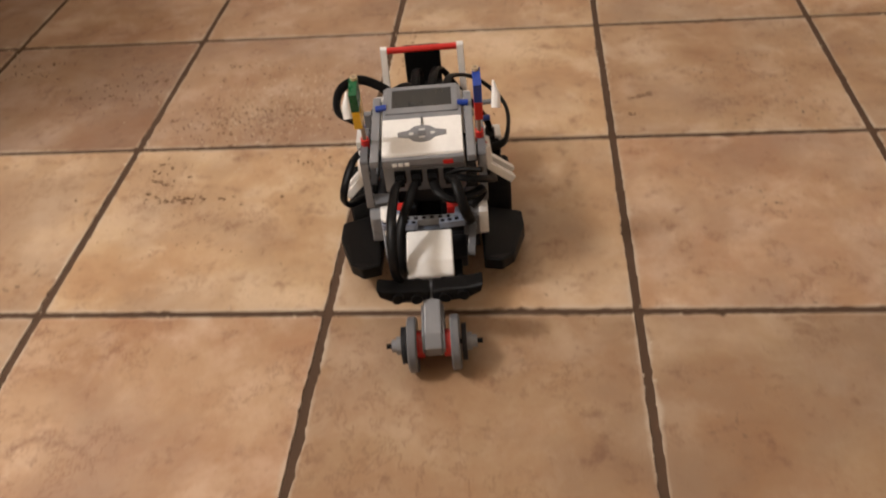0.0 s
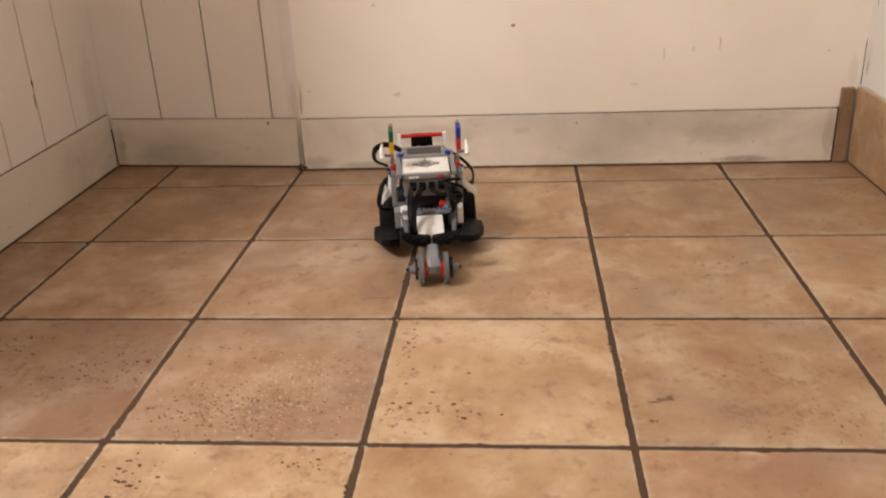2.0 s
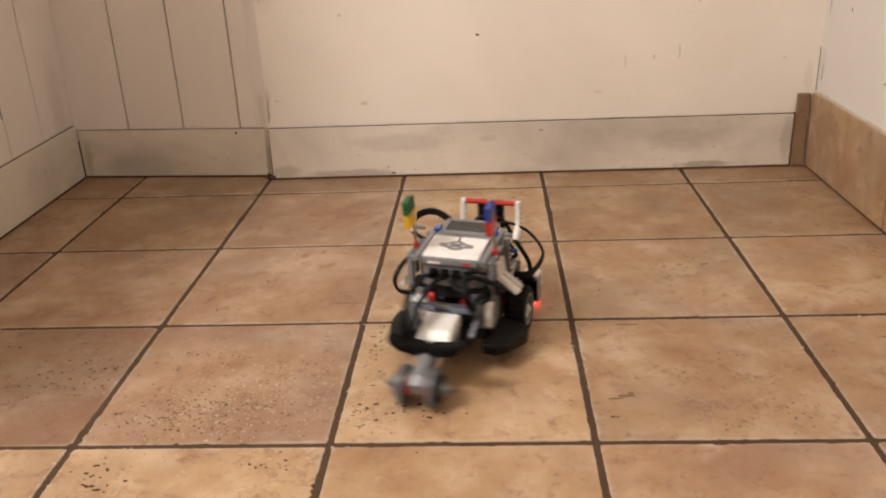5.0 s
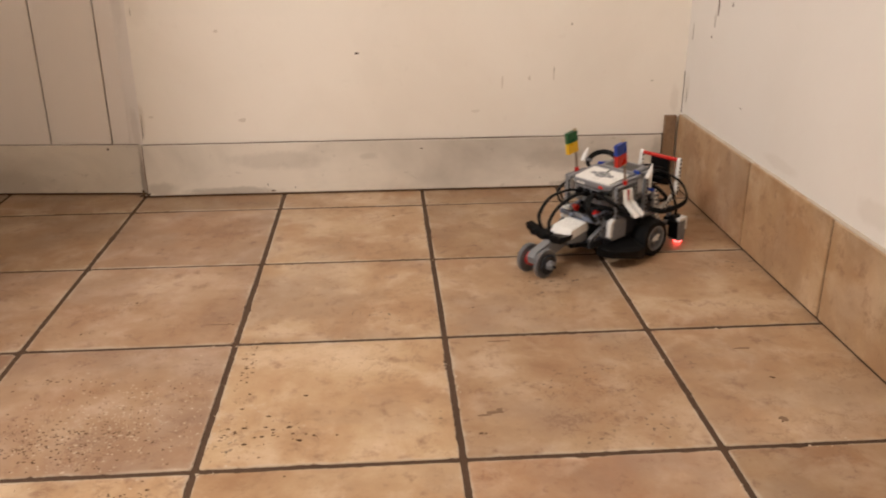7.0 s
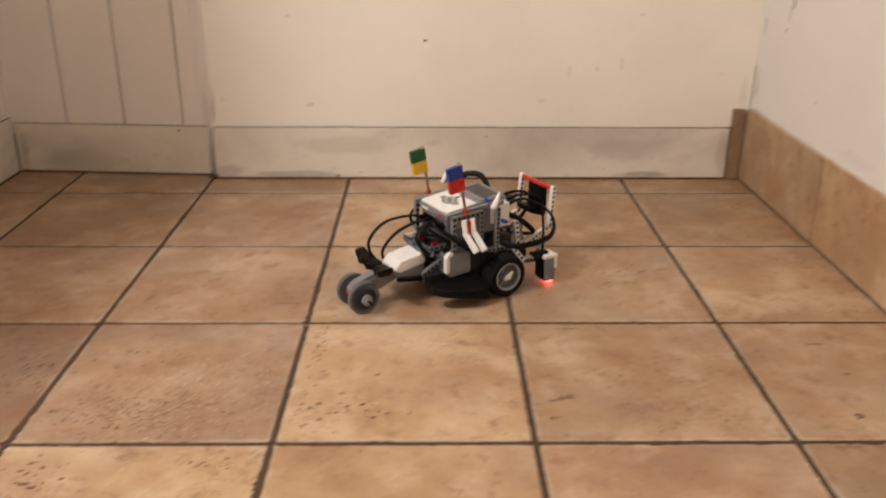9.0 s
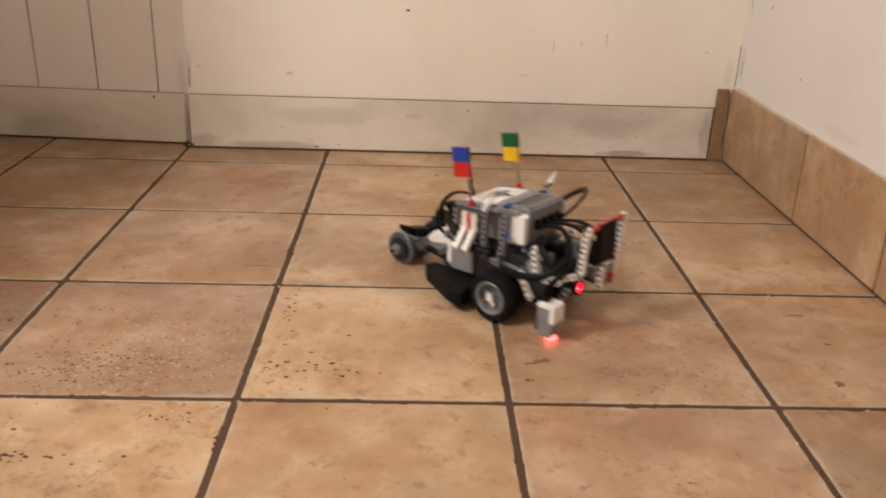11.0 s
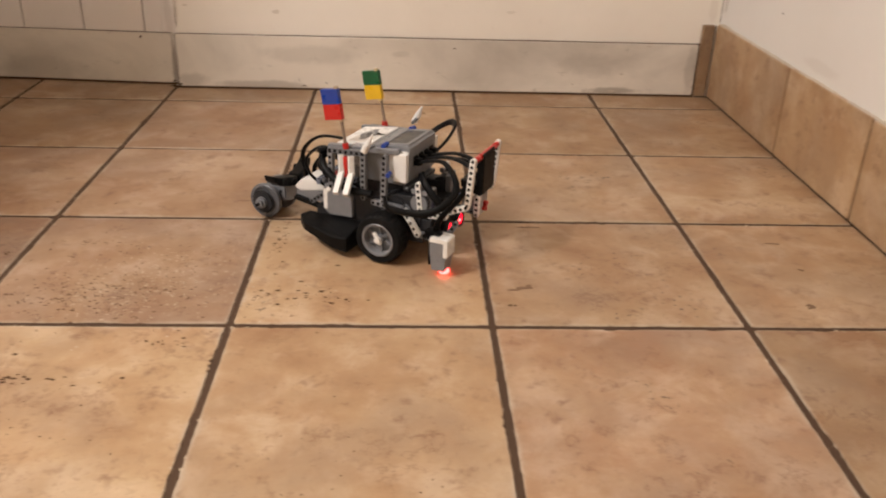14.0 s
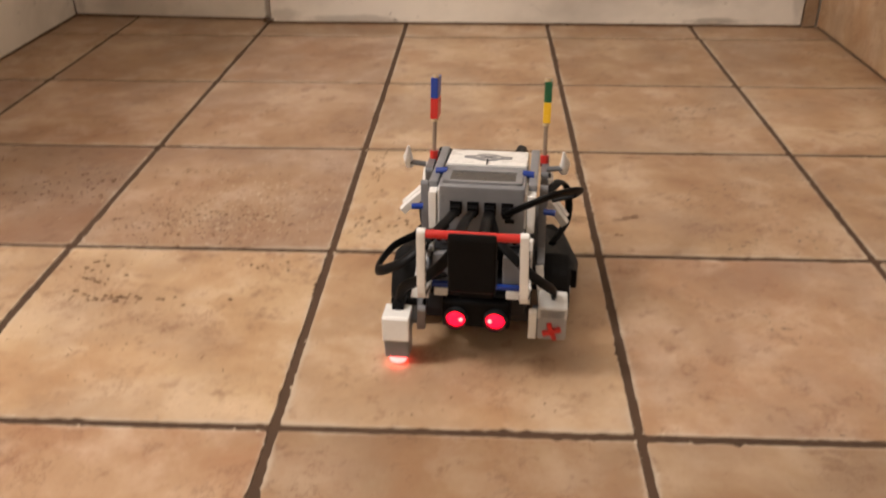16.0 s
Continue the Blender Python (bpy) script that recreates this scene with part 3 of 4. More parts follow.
# chassis
bm = bmesh.new()
box(bm, (-0.050, -0.088, 0.026), (0.050, 0.050, 0.046), 0.002)
box(bm, (-0.036, -0.125, 0.030), (0.036, -0.088, 0.044), 0.002)
rod(bm, (-0.062, 0, 0.0354), (0.062, 0, 0.0354), 0.0024, 10)
box(bm, (-0.046, 0.030, 0.040), (0.046, 0.060, 0.060), 0.002)
part("chassis", bm, DARK_GREY, robot, "dark grey beam chassis under the motors")
for s in (-1, 1):
    bm = bmesh.new()
    box(bm, (s * 0.012, -0.085, 0.044), (s * 0.052, -0.012, 0.080), 0.003)
    rod(bm, (s * 0.022, 0.004, 0.070), (s * 0.052, 0.004, 0.070), 0.019, 28)
    rod(bm, (s * 0.026, 0.042, 0.082), (s * 0.046, 0.042, 0.082), 0.014, 24)
    box(bm, (s * 0.022, 0.0, 0.052), (s * 0.048, 0.045, 0.090), 0.003)
    motor = part("drive_motor", bm, DARK_GREY, robot, "grey drive motor")
    bm = bmesh.new()
    rod(bm, (s * 0.046, 0.042, 0.082), (s * 0.0485, 0.042, 0.082), 0.0122, 24)
    box(bm, (s * 0.0440, 0.030, 0.094), (s * 0.0475, 0.054, 0.101), 0.001)
    rod(bm, (s * 0.0460, 0.022, 0.070), (s * 0.0495, 0.022, 0.070), 0.0080, 20)
    part("motor_disc", bm, LIGHT_GREY, motor)
    # motor end with its white cap beside the brick
    bm = bmesh.new()
    prism(bm, [(-0.098, 0.050), (-0.098, 0.078), (-0.091, 0.0845), (-0.062, 0.0835), (-0.054, 0.076), (-0.054, 0.046), (-0.090, 0.044)], "x", s * 0.034, s * 0.0585, 0.0016)
    part("motor_housing", bm, LIGHT_GREY, motor)
    bm = bmesh.new()
    prism(bm, [(-0.0990, 0.052), (-0.0990, 0.0785), (-0.0915, 0.0855), (-0.086, 0.0852), (-0.0865, 0.0815), (-0.0925, 0.077), (-0.0925, 0.052)], "x", s * (0.0360 if s < 0 else 0.0500), s * (0.0480 if s < 0 else 0.0592), 0.0008)
    part("motor_cap", bm, WHITE, motor)

# dark filler block and cross beams under the brick
bm = bmesh.new()
box(bm, (-0.030, -0.076, 0.078), (0.030, 0.012, 0.104), 0.003)
part("brick_mount", bm, DARK_GREY, robot)
for y, z in ((-0.104, 0.076), (0.020, 0.097)):
    beam("cross_beam", (-0.040, y, z), (0.040, y, z), MID_GREY, robot, (0, 1, 0))
beam("cross_beam", (-0.036, -0.112, 0.083), (0.036, -0.112, 0.083), LIGHT_GREY, robot, (0, 0, 1))

# the control brick
bm = bmesh.new()
prism(bm, [(-0.0905, 0.1335), (-0.0868, 0.1300), (-0.0840, 0.0995), (0.016, 0.0995), (0.0245, 0.108), (0.0245, 0.1535), (0.020, 0.1562), (-0.030, 0.1502), (-0.0905, 0.1418)], "x", -0.0400, 0.0400, 0.0018)
brick = part("control_brick", bm, LIGHT_GREY, robot, "light grey control brick with a white face and dark screen")
bm = bmesh.new()
prism(bm, [(-0.0868, 0.139), (-0.0868, 0.1438), (-0.0855, 0.1452), (-0.033, 0.1522), (-0.033, 0.146), (-0.080, 0.137)], "x", -0.0396, 0.0396, 0.0014)
part("face_plate", bm, WHITE, brick, "white face plate")
tilt = math.degrees(math.atan2(0.0072, 0.0535))


def on_face(y, lift=0.0):
    return 0.1450 + (y + 0.0865) * (0.0072 / 0.0535) + lift


bm = bmesh.new()
ring = [(0.0, 0.0112), (0.0085, 0.0095), (0.0145, 0.0050), (0.0260, 0.0030), (0.0260, -0.0030), (0.0145, -0.0050), (0.0085, -0.0095), (0.0, -0.0112),
        (-0.0085, -0.0095), (-0.0145, -0.0050), (-0.0260, -0.0030), (-0.0260, 0.0030), (-0.0145, 0.0050), (-0.0085, 0.0095)]
ring = [(x * 0.92, y * 1.15) for x, y in ring]
prism(bm, ring, "z", -0.001, 0.0006, 0.0003)
bmesh.ops.transform(bm, matrix=pose(0, -0.058, on_face(-0.058), tilt), verts=bm.verts)
keypad = part("keypad", bm, LIGHT_GREY, brick, "grey diamond of buttons")
for dx, dy, wx, wy, mat in ((0, 0, 0.004, 0.003, MID_GREY), (0.0105, 0, 0.0022, 0.0018, PALE), (-0.0105, 0, 0.0022, 0.0018, PALE),
                            (0, 0.0056, 0.003, 0.0011, PALE), (0, -0.0056, 0.003, 0.0011, PALE)):
    bm = bmesh.new()
    box(bm, (dx - wx, dy - wy, -0.0002), (dx + wx, dy + wy, 0.0010), 0.0004)
    bmesh.ops.transform(bm, matrix=pose(0, -0.058, on_face(-0.058), tilt), verts=bm.verts)
    part("button", bm, mat, keypad)
bm = bmesh.new()
box(bm, (-0.0007, -0.046, 0.1480), (0.0007, -0.0335, 0.1527))
part("groove", bm, BLACK, brick)
bm = bmesh.new()
slope = pose(0, -0.0300, 0.1502, math.degrees(math.atan2(0.0060, 0.0500)))
for x0, x1, y0, y1 in ((-0.037, -0.0305, 0.007, 0.0515), (0.0305, 0.037, 0.007, 0.0515), (-0.037, 0.037, 0.0455, 0.0515), (-0.037, 0.037, 0.007, 0.0165)):
    box(bm, (x0, y0, -0.003), (x1, y1, 0.0014), 0.0009, slope)
part("screen_frame", bm, LIGHT_GREY, brick)
bm = bmesh.new()
box(bm, (-0.0306, 0.0160, -0.003), (0.0306, 0.0458, 0.0005), 0, slope)
part("screen", bm, SCREEN, brick, "dark unlit screen")
for end, y in (("rear", -0.0885), ("front", 0.0248)):
    for k in range(4):
        x = -0.0240 + 0.016 * k
        bm = bmesh.new()
        out = -1 if end == "rear" else 1
        z0 = 0.1130 if end == "rear" else 0.126
        box(bm, (x - 0.0056, y - 0.001, z0), (x + 0.0056, y + (0.0080 if end == "rear" else 0.0012), z0 + 0.0130), 0.0006)
        port = part("port", bm, BLACK, brick)
        bm = bmesh.new()
        box(bm, (x - 0.0042, min(y, y + out * 0.009), z0 + 0.001), (x + 0.0042, max(y, y + out * 0.009), z0 + 0.0105), 0.0008)
        part("plug", bm, BLACK, port)
for s in (-1, 1):
    bm = bmesh.new()
    box(bm, (s * 0.0395, -0.006, 0.112), (s * 0.0418, 0.0225, 0.1485), 0.0010)
    part("side_panel", bm, WHITE, brick)
    bm = bmesh.new()
    for k in range(9):
        box(bm, (s * 0.0395, -0.076 + k * 0.003, 0.116), (s * 0.0406, -0.0745 + k * 0.003, 0.135))
    part("speaker_grille", bm, WHITE, brick)
bm = bmesh.new()
for k in range(3):
    box(bm, (-0.030 + k * 0.006, -0.0912, 0.1340), (-0.0255 + k * 0.006, -0.0902, 0.1378))
part("printed_bars", bm, WHITE, brick)
bm = bmesh.new()
box(bm, (0.019, -0.0912, 0.1340), (0.029, -0.0902, 0.1384))
part("printed_mark", bm, RED, brick)
bm = bmesh.new()
box(bm, (-0.031, 0.0240, 0.1185), (-0.022, 0.0254, 0.1225))
part("usb_socket", bm, BLACK, brick)

# side frames, ribs, flags and fins
for s in (-1, 1):
    side = (s, 0, 0)
    bm = bmesh.new()
    prism(bm, [(-0.095, 0.137), (-0.095, 0.1445), (0.012, 0.1525), (0.012, 0.1450)], "x", s * 0.0425, s * 0.0510, 0.0016)
    part("frame_rail", bm, LIGHT_GREY, robot, "smooth light grey rail beside the brick")
    beam("frame_beam", (s * 0.0570, -0.086, 0.088), (s * 0.0570, -0.086, 0.138), LIGHT_GREY, robot, side)
    beam("frame_beam", (s * 0.0570, -0.036, 0.080), (s * 0.0570, -0.036, 0.142), LIGHT_GREY, robot, side)
    beam("frame_beam", (s * 0.0570, -0.006, 0.072), (s * 0.0570, -0.004, 0.142), LIGHT_GREY, robot, side)
    beam("frame_beam", (s * 0.0570, -0.086, 0.1395), (s * 0.0570, -0.036, 0.1420), MID_GREY, robot, side)
    bm = bmesh.new()
    box(bm, (s * 0.0425, 0.004, 0.108), (s * 0.0500, 0.0235, 0.1465), 0.0012)
    part("side_block", bm, WHITE, robot, "smooth white block beside the screen")
    beam("lower_beam", (s * 0.0575, -0.020, 0.0765), (s * 0.0575, 0.020, 0.0745), LIGHT_GREY, robot, side)
    low = 0.0 if s > 0 else 0.006
    for y in (-0.0685, -0.0535):
        bm = bmesh.new()
        a, b, c = (s * 0.0605, y, 0.1335 - low), (s * 0.0625, y + 0.002, 0.1130 - low), (s * (0.0850 - low), y + 0.006, 0.0925 - low)
        for p, q in ((a, b), (b, c)):
            d = Vector(q) - Vector(p)
            m = Matrix.Translation(p) @ d.to_track_quat("Z", "Y").to_matrix().to_4x4()
            box(bm, (-0.0039, -0.0039, -0.0030), (0.0039, 0.0039, d.length + 0.0030), 0.0010, m)
        part("rib", bm, WHITE, robot, "bent white beam on the side")
    bm = bmesh.new()
    box(bm, (s * 0.0560, -0.0640, 0.106), (s * 0.0632, -0.0580, 0.1345), 0.001)
    part("rib_spine", bm, RED if s > 0 else DARK_GREY, robot)
    # flag
    foot, tip = Vector((s * 0.0560, -0.0622, 0.1405)), Vector((s * 0.0552, -0.0770, 0.2270))
    bm = bmesh.new()
    rod(bm, foot, tip, 0.0022, 12)
    pole = part("flag_pole", bm, POLE, robot)
    bm = bmesh.new()
    rod(bm, foot, foot + (tip - foot) * 0.13, 0.0042, 14)
    part("pole_socket", bm, RED, pole)
    bm = bmesh.new()
    rod(bm, foot + (tip - foot) * 0.955, tip, 0.0033, 12)
    part("pole_cap", bm, TAN, pole)
    bm = bmesh.new()
    rod(bm, foot + (tip - foot) * 0.47, foot + (tip - foot) * 0.50, 0.0034, 12)
    part("pole_collar", bm, TAN, pole)
    up = (tip - foot).length
    for z0, z1, mat in ((0.735, 0.965, BLUE if s > 0 else GREEN), (0.50, 0.733, RED if s > 0 else YELLOW)):
        bm = bmesh.new()
        box(bm, (-0.0038, -0.0225, z0 * up), (0.0038, 0.0036, z1 * up), 0.0008, Matrix.Translation(foot) @ pose(0, 0, 0, 9.7))
        part("flag_brick", bm, mat, pole)
    # white fin on a grey pin, with blue pins beside the screen
    bm = bmesh.new()
    rod(bm, (s * 0.058, -0.020, 0.1555), (s * 0.078, -0.021, 0.1575), 0.0026, 12)
    pin = part("fin_pin", bm, MID_GREY, robot)
    bm = bmesh.new()
    rod(bm, (s * 0.0745, -0.0255, 0.1520), (s * 0.0755, -0.0200, 0.1620), 0.0046, 14, 0.0046)
    rod(bm, (s * 0.0755, -0.0200, 0.1620), (s * 0.0735, -0.0130, 0.1765), 0.0046, 14, 0.0010)
    part("fin", bm, WHITE, pin, "white tooth-shaped fin")
    bm = bmesh.new()
    rod(bm, (s * 0.036, -0.012, 0.1535), (s * 0.047, -0.012, 0.1525), 0.0034, 12)
    part("blue_pin", bm, BLUE, robot)
    for p, q in (((0.058, 0.004, 0.122), (0.069, 0.006, 0.122)),):
        bm = bmesh.new()
        rod(bm, mirror(s, p), mirror(s, q), 0.0030, 12)
        part("blue_pin", bm, BLUE, robot)
    # black fairing in front of and below the motor
    bm = bmesh.new()
    plan = [(0.052, -0.126), (0.070, -0.131), (0.083, -0.117), (0.0975, -0.066), (0.0965, -0.042), (0.052, -0.040)]
    prism(bm, [(s * x, y) for x, y in plan], "z", 0.0, 0.046, 0.0026)
    for v in bm.verts:
        u = min(max((v.co.y + 0.137) / 0.09, 0), 1)
        v.co.z = v.co.z + (0.046 - v.co.z) / 0.046 * (0.029 * (1 - u) + 0.011 * u) - (0.004 * u + 0.005 * (1 - u) + max(abs(v.co.x) - 0.070, 0) * 0.38) * (v.co.z / 0.046)
    part("fairing", bm, BLACK, robot, "black curved plastic fairing")
    # red and black pins behind the brick
    bm = bmesh.new()
    rod(bm, (s * 0.020, -0.098, 0.090), (s * 0.030, -0.098, 0.090), 0.0052, 14)
    box(bm, (s * 0.019, -0.104, 0.083), (s * 0.027, -0.096, 0.092), 0.001)
    part("red_bush", bm, RED, robot)
    beam("tail_beam", (s * 0.040, -0.128, 0.052), (s * 0.046, -0.085, 0.082), MID_GREY, robot, side)
for s in (-1, 1):
    beam("brace", (s * 0.030, -0.110, 0.086), (s * 0.036, -0.060, 0.094), SLATE, robot, (s, 0, 0))
    beam("brace", (s * 0.014, -0.119, 0.0835), (s * 0.042, -0.116, 0.0835), SLATE, robot, (0, 0, 1))
bm = bmesh.new()
box(bm, (-0.044, -0.116, 0.070), (-0.026, -0.096, 0.090), 0.002)
part("white_block", bm, WHITE, robot)

# small motor over the tail
bm = bmesh.new()
prism(bm, [(-0.168, 0.044), (-0.168, 0.060), (-0.158, 0.070), (-0.122, 0.0765), (-0.116, 0.068), (-0.116, 0.040)], "x", -0.0215, 0.0215, 0.003)
tail_motor = part("tail_motor", bm, LIGHT_GREY, robot, "small grey motor with a white cover")
bm = bmesh.new()
prism(bm, [(-0.1690, 0.0570), (-0.1690, 0.0610), (-0.1585, 0.0718), (-0.1215, 0.0785), (-0.1150, 0.0695), (-0.1150, 0.0620), (-0.160, 0.0535)], "x", -0.0222, 0.0222, 0.002)
part("motor_cover", bm, WHITE, tail_motor, "white motor cover")
bm = bmesh.new()
box(bm, (-0.013, -0.118, 0.070), (0.013, -0.110, 0.0775), 0.0015)
part("cable_socket", bm, SLATE, tail_motor)
for s in (-1, 1):
    bm = bmesh.new()
    prism(bm, [(-0.166, 0.048), (-0.118, 0.040), (-0.118, 0.034), (-0.168, 0.042)], "x", s * 0.022, s * 0.030, 0.001)
    part("tail_rail", bm, BLACK, robot)

# tail arm and its pair of wheels
bm = bmesh.new()
prism(bm, [(-0.160, 0.050), (-0.194, 0.058), (-0.230, 0.046), (-0.240, 0.036), (-0.236, 0.022), (-0.212, 0.020), (-0.160, 0.038)], "x", -0.0080, 0.0080, 0.002)
arm = part("tail_arm", bm, LIGHT_GREY, robot, "light grey tail arm")
for s in (-1, 1):
    bm = bmesh.new()
    prism(bm, [(-0.196, 0.0500), (-0.230, 0.0430), (-0.2385, 0.0340), (-0.2345, 0.0210), (-0.214, 0.0195), (-0.196, 0.0300)], "x", s * 0.0082, s * 0.0105, 0.0008)
    part("cheek_plate", bm, LIGHT_GREY, arm)
    bm = bmesh.new()
    for y, z in ((-0.203, 0.0400), (-0.214, 0.0360)):
        rod(bm, (s * 0.0100, y, z), (s * 0.0112, y, z), 0.0026, 12)
    part("pin_head", bm, DARK_GREY, arm)
for s in (-1, 1):
    bm = bmesh.new()
    prism(bm, [(s * x, z) for x, z in ((0.001, 0.0660), (0.018, 0.0690), (0.034, 0.0725), (0.0490, 0.0790), (0.0465, 0.0690), (0.034, 0.0590), (0.018, 0.0545), (0.001, 0.0535))],
          "y", -0.197, -0.178, 0.0030)
    rod(bm, (s * 0.030, -0.176, 0.0655), (s * 0.030, -0.2005, 0.0655), 0.0052, 16)
    rod(bm, (s * 0.013, -0.176, 0.0605), (s * 0.013, -0.2005, 0.0605), 0.0052, 16)
    for v in bm.verts:
        v.co.y -= 0.22 * max(abs(v.co.x) - 0.012, 0)
    part("tail_claw", bm, BLACK, robot, "black claw-like bracket across the tail")
bm = bmesh.new()
rod(bm, (-0.0445, 0, 0), (0.0445, 0, 0), 0.0024, 10)
tail_axle = part("tail_axle", bm, BLACK, robot, "black axle with two grey wheels and small gears")
for s in (-1, 1):
    bm = bmesh.new()
    lathe(bm, [(s * 0.0160, 0.005), (s * 0.0155, 0.0246), (s * 0.0168, 0.0259), (s * 0.0228, 0.0259), (s * 0.0240, 0.0246), (s * 0.0236, 0.0208), (s * 0.0215, 0.0198), (s * 0.0215, 0.005)], 40)
    part("tail_wheel", bm, MID_GREY, tail_axle, "grey plastic tail wheel")
    bm = bmesh.new()
    rod(bm, (s * 0.0090, 0, 0), (s * 0.0158, 0, 0), 0.0128, 28)
    part("red_hub", bm, RED, tail_axle)
    bm = bmesh.new()
    rod(bm, (s * 0.0255, 0, 0), (s * 0.0300, 0, 0), 0.0155, 28)
    for k in range(20):
        box(bm, (s * 0.0255, -0.0011, 0.0150), (s * 0.0300, 0.0011, 0.0172), 0.0, Matrix.Rotation(2 * math.pi * k / 20, 4, "X"))
    part("gear", bm, DARK_GREY, tail_axle)
    bm = bmesh.new()
    rod(bm, (s * 0.0300, 0, 0), (s * 0.0350, 0, 0), 0.0085, 20)
    rod(bm, (s * 0.0350, 0, 0), (s * 0.0395, 0, 0), 0.0058, 16)
    part("bush", bm, LIGHT_GREY, tail_axle)
TAIL = (0, -0.2235, 0.0261)
tail_axle.matrix_basis = pose(*TAIL)

# front: bumper frame, distance sensor, colour sensor, touch sensor
for s in (-1, 1):
    beam("bumper_upright", (s * 0.0432, 0.1155, 0.1530), (s * 0.0445, 0.1105, 0.092), WHITE, robot, (s, 0, 0))
    beam("bumper_arm", (s * 0.0445, 0.1090, 0.0885), (s * 0.0470, 0.0600, 0.0680), WHITE, robot, (s, 0, 0))
    beam("sensor_beam", (s * 0.0570, 0.0260, 0.0720), (s * 0.0610, 0.0480, 0.0440), WHITE, robot, (s, 0, 0))
    beam("sensor_beam", (s * 0.0560, 0.050, 0.0420), (s * 0.0560, 0.078, 0.0400), LIGHT_GREY, robot, (s, 0, 0))
    beam("front_angle", (s * 0.0460, 0.040, 0.108), (s * 0.0460, 0.044, 0.074), WHITE, robot, (s, 0, 0))
    beam("front_angle", (s * 0.0460, 0.046, 0.0705), (s * 0.0460, 0.080, 0.0700), WHITE, robot, (s, 0, 0))
bm = bmesh.new()
rod(bm, (-0.0395, 0.1155, 0.1515), (0.0395, 0.1155, 0.1515), 0.0038, 14)
part("bumper_bar", bm, RED, robot, "red bar across the bumper")
bm = bmesh.new()
prism(bm, [(0.1195, 0.1555), (0.1215, 0.149), (0.1215, 0.100), (0.117, 0.0965), (0.090, 0.1060), (0.088, 0.116), (0.112, 0.112), (0.1125, 0.152)], "x", -0.0205, 0.0205, 0.002)
part("bumper_panel", bm, BLACK, robot, "black panel hung from the red bar")
bm = bmesh.new()
box(bm, (-0.032, 0.046, 0.030), (0.032, 0.071, 0.058), 0.003)
box(bm, (-0.016, 0.040, 0.058), (0.016, 0.066, 0.080), 0.002)
sensor = part("distance_sensor", bm, BLACK, robot, "black distance sensor with two glowing red eyes")
for s in (-1, 1):
    bm = bmesh.new()
    lathe(bm, [(0.0, 0.0092), (0.0, 0.0112), (0.006, 0.0112), (0.006, 0.0092)], 24)
    bmesh.ops.transform(bm, matrix=pose(s * 0.0185, 0.0705, 0.0412, 0, 0, 90), verts=bm.verts)
    part("eye_ring", bm, DARK_GREY, sensor)
    bm = bmesh.new()
    bmesh.ops.create_uvsphere(bm, u_segments=20, v_segments=12, radius=0.0094, matrix=pose(s * 0.0185, 0.0718, 0.0412) @ Matrix.Diagonal((1, 0.55, 1, 1)))
    part("eye", bm, EYE_GLOW, sensor, "glowing red eye", smooth=True)
    # the eye's bright glint, made as a small glowing bead
    bm = bmesh.new()
    bmesh.ops.create_uvsphere(bm, u_segments=10, v_segments=6, radius=0.0021, matrix=pose(s * 0.0135, 0.0762, 0.0418))
    part("eye_glint", bm, SPOT_GLOW, sensor, smooth=True)
bm = bmesh.new()
box(bm, (-0.0420, 0.0600, 0.0690), (0.0420, 0.0650, 0.0735), 0.001)
part("sensor_bridge", bm, BLUE, robot, "blue bar behind the bumper")
for s in (-1, 1):
    bm = bmesh.new()
    box(bm, (s * 0.0270, 0.0600, 0.0600), (s * 0.0400, 0.0655, 0.0685), 0.001)
    part("sensor_bracket", bm, WHITE, robot)
    bm = bmesh.new()
    box(bm, (s * 0.0230, 0.0480, 0.0690), (s * 0.0420, 0.0570, 0.1000), 0.002)
    part("motor_front", bm, LIGHT_GREY, robot)

bm = bmesh.new()
box(bm, (0.0590, 0.0745, 0.0285), (0.0832, 0.0945, 0.0520), 0.0016)
colour_sensor = part("colour_sensor", bm, LIGHT_GREY, robot, "white and grey colour sensor lit red underneath")
bm = bmesh.new()
prism(bm, [(0.0742, 0.0480), (0.0742, 0.0530), (0.0760, 0.0545), (0.0985, 0.0545), (0.1005, 0.0525), (0.1005, 0.0290), (0.0940, 0.0290), (0.0940, 0.0480)], "x", 0.0586, 0.0836, 0.0012)
part("sensor_cover", bm, WHITE, colour_sensor, "white sensor cover")
bm = bmesh.new()
box(bm, (0.0605, 0.0722, 0.0140), (0.0817, 0.0748, 0.0470), 0.0008)
part("sensor_back", bm, BLACK, colour_sensor)
bm = bmesh.new()
prism(bm, [(0.0752, 0.0290), (0.0985, 0.0290), (0.0960, 0.0078), (0.0775, 0.0078)], "x", 0.0596, 0.0826, 0.0015)
part("sensor_foot", bm, LIGHT_GREY, colour_sensor, "grey sensor foot")
# the sensor's light; its glowing dome also stands in for the lit floor spot
bm = bmesh.new()
bmesh.ops.create_uvsphere(bm, u_segments=18, v_segments=10, radius=0.0085, matrix=pose(0.0710, 0.0915, 0.0045) @ Matrix.Diagonal((1.0, 0.85, 0.42, 1)))
part("red_light", bm, SPOT_GLOW, colour_sensor, "bright red light")
bm = bmesh.new()
box(bm, (0.0655, 0.0640, 0.0470), (0.0765, 0.0860, 0.0600), 0.0015)
rod(bm, (0.056, 0.066, 0.0520), (0.080, 0.066, 0.0520), 0.0036, 12)
part("sensor_hinge", bm, BLACK, robot)
bm = bmesh.new()
